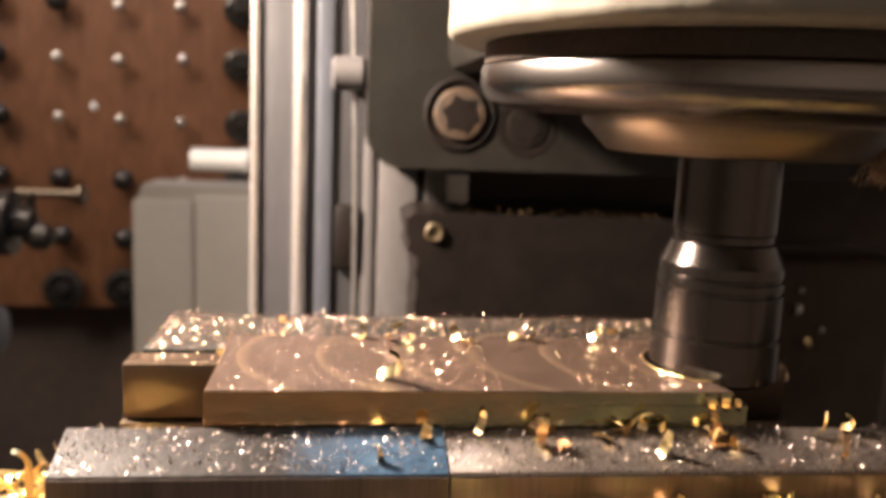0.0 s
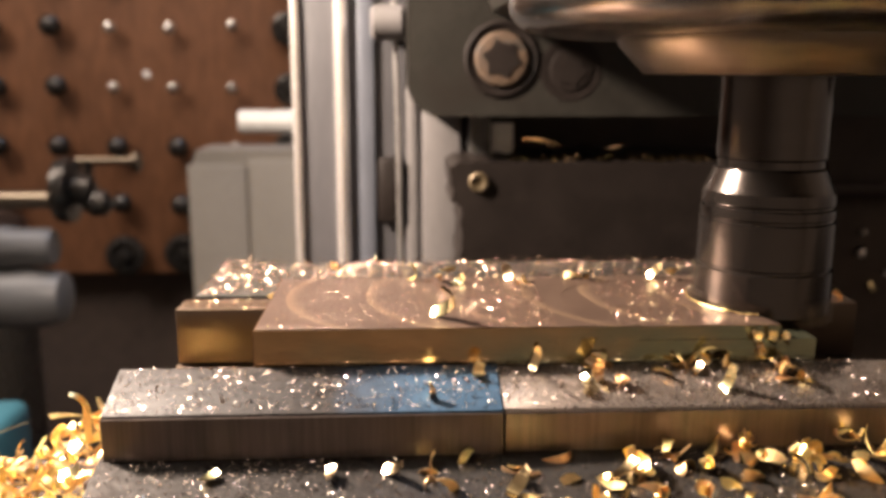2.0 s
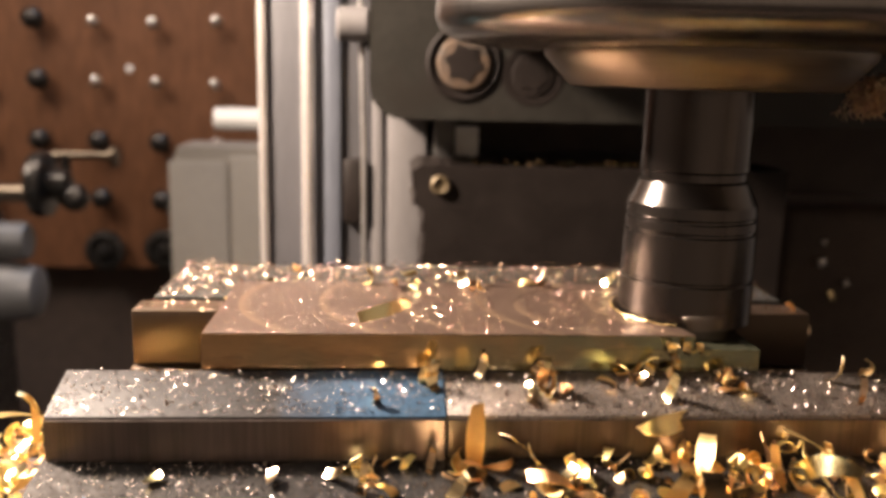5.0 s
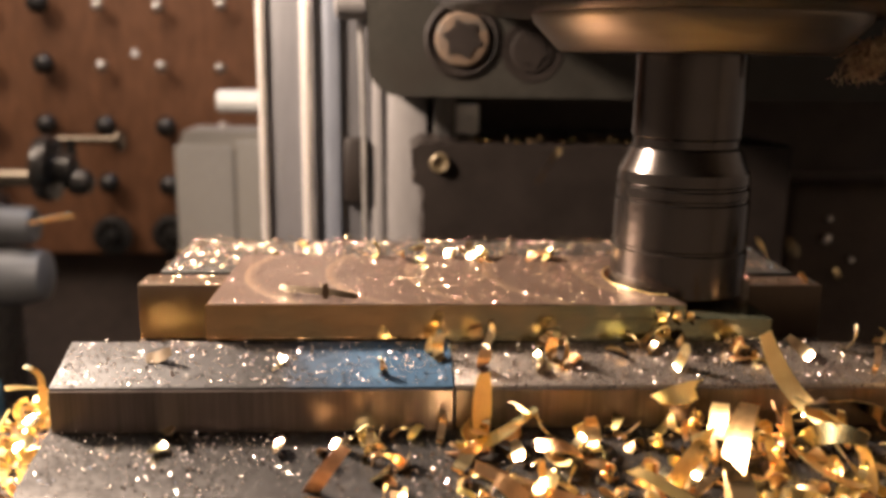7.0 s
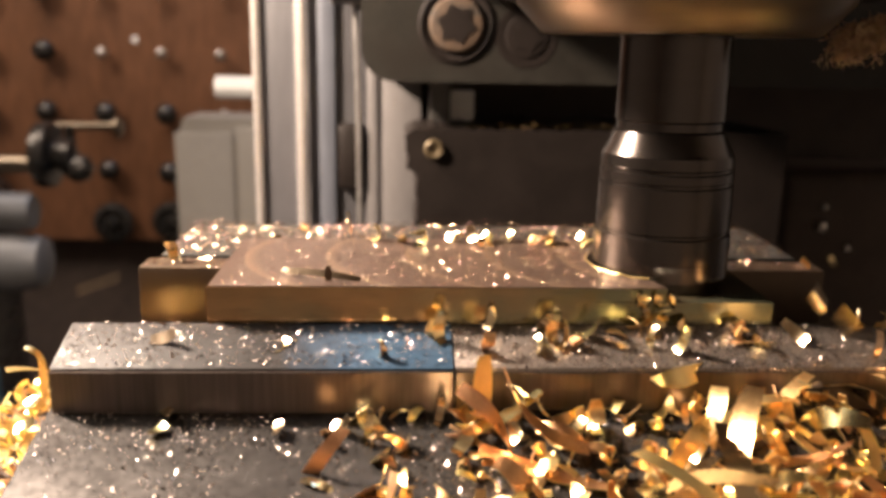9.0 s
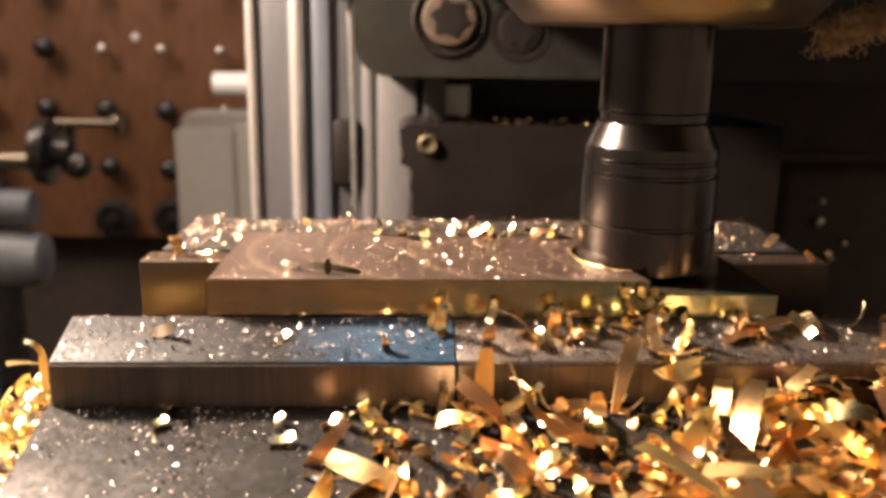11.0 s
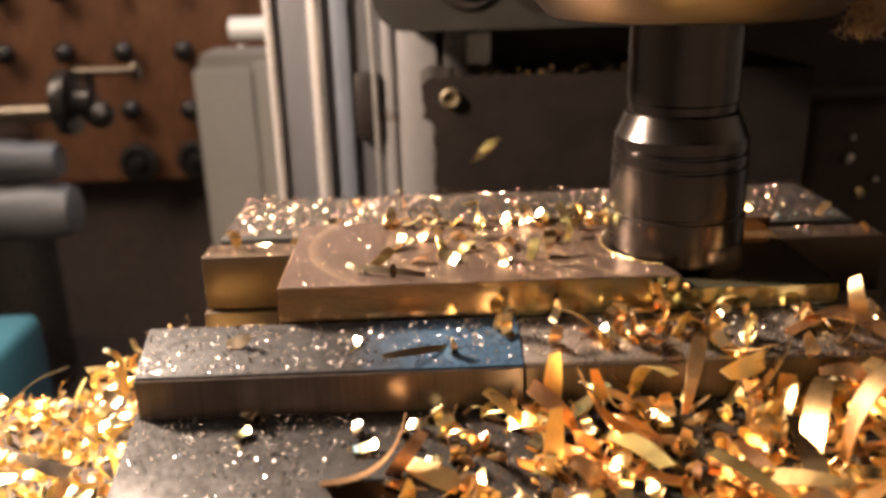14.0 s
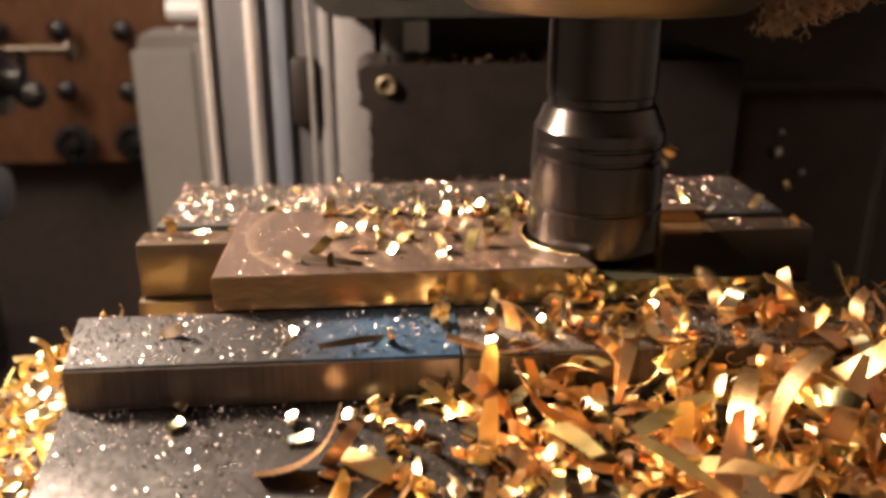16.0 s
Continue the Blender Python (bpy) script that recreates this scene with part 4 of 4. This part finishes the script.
LAYER_RNG = random.Random(61)
for rise, grown in ((0.0, 2.45), (0.1, 4.9), (0.25, 5.9), (0.35, 7.45), (0.5, 9.7), (0.6, 10.6), (0.7, 11.2), (0.85, 12.95), (1.0, 14.45)):
    chip_layer(LAYER_RNG, 34, on_heap(rise), "loose layer of orange brass chips on the vise body", grown)
for count, grown in ((12, 9.8), (18, 12.45), (22, 14.45), (44, 15.45)):
    chip_layer(LAYER_RNG, count, on_jaw, "crinkled brass flakes heaped on the front jaw", grown)


def dust(name, x0, x1, y0, y1, height, count, seed, label, mat, size=(0.00009, 0.00033), pile=0.0, density=None):
    """Fine crumbs of metal strewn on a surface; each crumb is a small bent wedge."""
    rng = random.Random(seed)
    verts, faces = [], []
    while len(verts) < count * 5:
        x, y = rng.uniform(x0, x1), rng.uniform(y0, y1)
        if density and rng.random() > density(x, y):
            continue
        s = rng.uniform(*size) * (2.0 if rng.random() < 0.05 else 1.0)
        m = Matrix.Translation((x, y, height(y) + pile * rng.random() ** 2 + s * 0.2)) @ Euler((rng.gauss(0, 0.5), rng.gauss(0, 0.5), rng.uniform(0, 6.28))).to_matrix().to_4x4()
        b = len(verts)
        for v in ((-1, -0.6, 0), (1, -0.5, 0.1), (0.8, 0.6, 0), (-0.9, 0.5, 0.15), (0, 0, -0.45)):
            verts.append(m @ (Vector(v) * s))
        faces += [(b, b + 1, b + 2), (b, b + 2, b + 3), (b + 1, b, b + 4), (b + 2, b + 1, b + 4), (b + 3, b + 2, b + 4), (b, b + 3, b + 4)]
    at = Vector((0, 0.25, height(y0)))
    me = bpy.data.meshes.new(name)
    me.from_pydata([v - at for v in verts], [], faces)
    me.materials.append(mat)
    ob = new(name, me)
    ob.location = (at.x, at.y, at.z + OZ)
    return rides(tagged(ob, label, "metal dust", kind="stuff"))


dust("chip_dust", -0.092, 0.138, 0.2125, 0.2276, jaw_top, 8500, 31, "fine glittering metal crumbs on the front jaw", STEEL_DUST, pile=0.0006, size=(0.00008, 0.00027), density=lambda x, y: 0.35 + 0.65 * noise.noise(Vector((x * 60, y * 60, 1))) ** 2 * 3)
dust("chip_dust", -0.091, 0.1235, 0.3045, 0.351, lambda y: -0.0605, 12000, 32, "fine glittering metal crumbs on the rear jaw", DUST, pile=0.0025, size=(0.0001, 0.0004))
dust("chip_dust", -0.092, 0.1235, 0.2828, 0.2935, lambda y: LJ_TOP, 1900, 33, "fine glittering metal crumbs on the jaw plate", DUST, pile=0.0006)
dust("chip_dust", -0.092, 0.138, 0.160, 0.2108, shelf, 12000, 34, "fine glittering metal crumbs on the vise body", STEEL_DUST, pile=0.0006, size=(0.00007, 0.00028), density=lambda x, y: 0.4 + noise.noise(Vector((x * 45, y * 45, 5))))
dust("chip_dust", -0.058, 0.017, 0.2295, 0.2810, lambda y: W_TOP, 5200, 35, "fine brass crumbs on the milled face", DUST, size=(0.00006, 0.0002), density=lambda x, y: 0.25 + max(0, (x + 0.05) / 0.08))


def tangle():
    """A bird's nest of hair-thin chips caught on the head."""
    rng = random.Random(8)
    bm = bmesh.new()
    for i in range(1700):
        u, v = rng.random(), rng.gauss(0, 0.5)
        c = Vector((0.127 + 0.045 * u, 0.250 + 0.010 * v, 0.0150 - 0.008 * rng.random() * (1.2 - u) + 0.012 * u))
        m = Matrix.Translation(c) @ Euler((rng.uniform(0, 6.28), rng.uniform(0, 6.28), rng.uniform(0, 6.28))).to_matrix().to_4x4()
        ribbon(rng.uniform(0.003, 0.008), 0.0002, rng.uniform(1, 6), rng.uniform(-3, 3), segs=7, bm=bm, m=m)
    single("chip_tangle", bm, TANGLE, (0.15, 0.25, 0.012), "matted brown tangle of hair-thin chips on the head", "metal chips", kind="stuff", smooth=60)
    noz = thing("coolant_nozzle", (0.165, 0.26, 0.02), "dark coolant nozzle beside the spindle", "nozzle")
    part("pipe", tube([(0.150, 0.256, 0.020), (0.17, 0.262, 0.026), (0.19, 0.27, 0.040), (0.20, 0.30, 0.08), (0.20, 0.35, 0.14), (0.2, 0.54, 0.16)], 0.004, 12), DARK_STEEL, noz)


tangle()


def side_fitting():
    """Oily fittings beside the column; bright metal beads are added for their glints."""
    f = thing("oily_fitting", (0.31, 0.60, -0.5), "black oily fitting with added glint beads and clinging chips", "fitting")
    part("body", box(0.272, 0.39, 0.590, 0.66, -0.5, -0.07, 0.012, 3), BLACK, f)
    rng = random.Random(2)
    for x, z, r in ((0.302, -0.1085, 0.0040), (0.303, -0.095, 0.0022), (0.322, -0.124, 0.0024)):
        part("bead", lathe([(r * 0.3, -r), (r * 0.8, -r * 0.7), (r, 0), (r * 0.8, r * 0.6), (r * 0.3, r * 0.9)], (x, 0.587, z), None, 16), PIN_STEEL, f, "bright metal bead added for a glint", smooth=80)
    for x, z in ((0.292, -0.150), (0.297, -0.158), (0.290, -0.166), (0.314, -0.135)):
        m = Matrix.Translation((x, 0.587, z)) @ Euler((rng.uniform(0, 6), rng.uniform(0, 6), rng.uniform(0, 6))).to_matrix().to_4x4()
        part("clinging_chip", ribbon(0.013, 0.005, 1.2, 0.6, m=m), MIRROR_CHIP, f, "golden chip clinging to the oil", smooth=60)


side_fitting()


# ---- chips in the air ----
def flyers():
    """Chips seen in flight: seconds and place in the air, from the datum."""
    rng = random.Random(77)
    out = []
    for t, spots in FLIGHTS:
        for x, y, z in spots:
            ob = new("brass_chip", RING if t == 15.0 else rng.choice(GLINTS + FLAKES))
            tagged(ob, "curled brass chip thrown off by the cutter", "metal chip", "chips in the air")
            out.append((ob, t, Vector((x, y, z)), rng.uniform(0, 6.28), rng.choice((-1, 1)), Euler((rng.uniform(0, 6), rng.uniform(0, 6), rng.uniform(0, 6)))))
    return out


FLIGHTS = [
    (0.5, [(0.0412, 0.2400, -0.0189), (0.0447, 0.2400, -0.0241)]),
    (1, [(0.0295, 0.2500, -0.0129), (0.0378, 0.2500, -0.0189), (0.0446, 0.2500, -0.0250)]),
    (1.5, [(-0.0117, 0.2600, 0.0169), (0.0139, 0.2500, 0.0147), (0.0337, 0.2500, 0.0060), (0.0403, 0.2500, -0.0059), (0.0338, 0.2500, -0.0158), (0.0513, 0.2500, -0.0236)]),
    (2, [(0.0218, 0.2600, -0.0055), (0.0417, 0.2600, -0.0070)]),
    (2.5, [(0.0417, 0.2400, -0.0073)]),
    (3, [(0.0384, 0.2500, 0.0093), (0.0365, 0.2500, -0.0239)]),
    (3.5, [(0.0577, 0.2350, -0.0157)]),
    (4, [(0.0923, 0.2300, -0.0334)]),
    (7, [(-0.0905, 0.2600, -0.0350), (0.1027, 0.2400, -0.0374), (0.1104, 0.2400, -0.0374)]),
    (8.5, [(0.0194, 0.2600, 0.0200), (0.0167, 0.2600, 0.0051)]),
    (9, [(-0.0669, 0.2400, -0.0528), (0.1118, 0.2150, -0.0482), (0.1195, 0.2150, -0.0539)]),
    (11.5, [(0.0174, 0.2400, -0.0265)]),
    (12.5, [(-0.0712, 0.2500, 0.0175), (-0.0591, 0.2500, 0.0155), (-0.0505, 0.2500, 0.0135)]),
    (14, [(0.0323, 0.2600, -0.0225), (0.0057, 0.2700, -0.0140)]),
    (15, [(0.0462, 0.2450, -0.0062)]),
    (16, [(0.1029, 0.2150, -0.0484), (0.0992, 0.2400, -0.0242)]),
]
IN_AIR = flyers()
TUMBLER = tagged(new("brass_chip", to_mesh("strip", ribbon(0.018, 0.0036, 2.3, 0.7, 0.00014, 24, crinkle=0.00005), MIRROR_CHIP, 60)), "bright curled brass strip that tips over on the milled face", "metal chip", "chips on the workpiece")
LEAF = tagged(new("brass_chip", to_mesh("strip", ribbon(0.027, 0.0044, 1.1, 0.6, 0.00014, 28, crinkle=0.00006), BRASS_CHIP, 60)), "long crinkled golden strip, thrown up against the jaw and falling over", "metal chip", "chips in the air")


def motions():
    """Table feed, spindle turning, and the chips that fly."""
    steps = [i * 2.0 for i in range(9)]
    for ob in TABLE_THINGS:
        base = ob.matrix_basis.copy()
        walk(ob, [(t, Matrix.Translation((FEED * t, 0, 0)) @ base) for t in steps])
    walk(SLAB, [(t, pose(-FEED * t, 0, 0)) for t in steps])
    rows = []
    for i in range(int(SECONDS * FPS) + 1):
        rows.append((i / FPS, Matrix.Translation((AX, AY, OZ - 0.0534)) @ Matrix.Rotation(radians(-67 * i), 4, "Z")))
    walk(SPINDLE, rows)
    for ob, grown in LAYERS:
        base = ob.matrix_basis.copy()
        times = sorted({0.0, grown - 0.4, grown} | {t for t in steps if t > grown + 0.3 or t < grown - 0.7})
        walk(ob, [(t, Matrix.Translation((FEED * t, 0, 0.0 if t >= grown else -0.020)) @ base) for t in times])
    inside = Vector((AX, AY, OZ - 0.034))
    store = Vector((AX, AY, OZ + 0.13))     # inside the head
    for ob, rest, t1 in CHIP_FLIGHTS:
        turn = rest.to_quaternion()
        end = rest.translation
        t0 = t1 - 0.16
        rows = [(0.0, Matrix.Translation(store) @ turn.to_matrix().to_4x4()), (t0 - 0.067, Matrix.Translation(store) @ turn.to_matrix().to_4x4())]
        for k in range(0, 5):
            f = k / 4
            p = inside.lerp(end + Vector((FEED * t1, 0, 0)), f) + Vector((0, 0, 0.035 * 4 * f * (1 - f)))
            spin = Matrix.Rotation(1.3 * (4 - k), 4, (0.4, 0.8, 0.3))
            rows.append((t0 + 0.16 * f, Matrix.Translation(p) @ spin @ turn.to_matrix().to_4x4()))
        rows += [(t, Matrix.Translation(end + Vector((FEED * t, 0, 0))) @ turn.to_matrix().to_4x4()) for t in steps + [15.0] if t > t1 + 0.3 and t != 15.0]
        if rows[-1][0] < SECONDS:
            rows.append((SECONDS, Matrix.Translation(end + Vector((FEED * SECONDS, 0, 0))) @ turn.to_matrix().to_4x4()))
        walk(ob, rows)
    lean = Euler((radians(80), radians(68), radians(8))).to_matrix().to_4x4()
    flat = Euler((0.3, radians(8), radians(40))).to_matrix().to_4x4()
    stood, lain = Vector((0.0795, 0.2055, OZ - 0.0615)), Vector((0.1080, 0.1930, OZ - 0.0690))
    rows = [(0.0, Matrix.Translation(store) @ lean), (5.7, Matrix.Translation(store) @ lean), (5.8, Matrix.Translation(inside) @ lean)]
    rows += [(t, Matrix.Translation(stood + Vector((FEED * t, 0, 0))) @ lean) for t in (6.1, 6.9, 7.6)]
    rows += [(t, Matrix.Translation(lain + Vector((FEED * t, 0, 0))) @ flat) for t in (7.85, 12.0, SECONDS)]
    walk(LEAF, rows)
    # the standing strip is turned midway between lamp and eye point to glint
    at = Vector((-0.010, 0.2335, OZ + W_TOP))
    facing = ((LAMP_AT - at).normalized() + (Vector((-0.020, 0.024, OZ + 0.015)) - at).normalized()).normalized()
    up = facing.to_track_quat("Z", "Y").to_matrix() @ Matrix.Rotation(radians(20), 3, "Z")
    down = Euler((radians(62), radians(-6), radians(24))).to_matrix()
    high, low = (OZ + W_TOP - lowest(TUMBLER.data, m) for m in (up, down))
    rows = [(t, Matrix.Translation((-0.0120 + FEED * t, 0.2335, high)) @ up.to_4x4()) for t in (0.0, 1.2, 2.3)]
    rows += [(t, Matrix.Translation((-0.0125 + FEED * t, 0.2390, low)) @ down.to_4x4()) for t in (2.45, 4.5, 6.65)]
    rows += [(t, Matrix.Translation((0.0620 + FEED * t, 0.2000, OZ + shelf(0.2) + 0.007)) @ down.to_4x4()) for t in (6.9, 11.0, SECONDS)]
    walk(TUMBLER, rows)
    rng = random.Random(5)
    for ob, tm, spot, ang, way, eul in IN_AIR:
        spot = spot + Vector((0, 0, OZ))
        step = (spot - inside) / 0.2
        rows = []
        turn = eul.to_matrix().to_4x4()
        launch = max(0.0, tm - 0.2)
        if tm > 0.25:
            rows.append((0.0, Matrix.Translation(store) @ turn))
            rows.append((launch - 0.067 if launch > 0.1 else launch / 2, Matrix.Translation(store) @ turn))
        ends = Vector((rng.uniform(0.17, 0.32), rng.uniform(0.20, 0.295), OZ + TABLE + 0.003))
        for f in (0.0, 0.5, 1.0, 1.5, 2.0, 2.6):
            t = launch + 0.2 * f
            if t > SECONDS:
                break
            p = inside + step * 0.2 * f + Vector((0, 0, -0.03 * f * (f - 1)))
            if f > 2.1:
                p = ends
            rows.append((t, Matrix.Translation(p) @ Matrix.Rotation(way * 1.3 * f, 4, (0.5, 0.2, 0.8)) @ turn))
        if rows[-1][0] < SECONDS:
            rows.append((SECONDS, Matrix.Translation(ends + Vector((FEED * (SECONDS - rows[-1][0]), 0, 0))) @ rows[-1][1].to_quaternion().to_matrix().to_4x4()))
        walk(ob, rows)


motions()
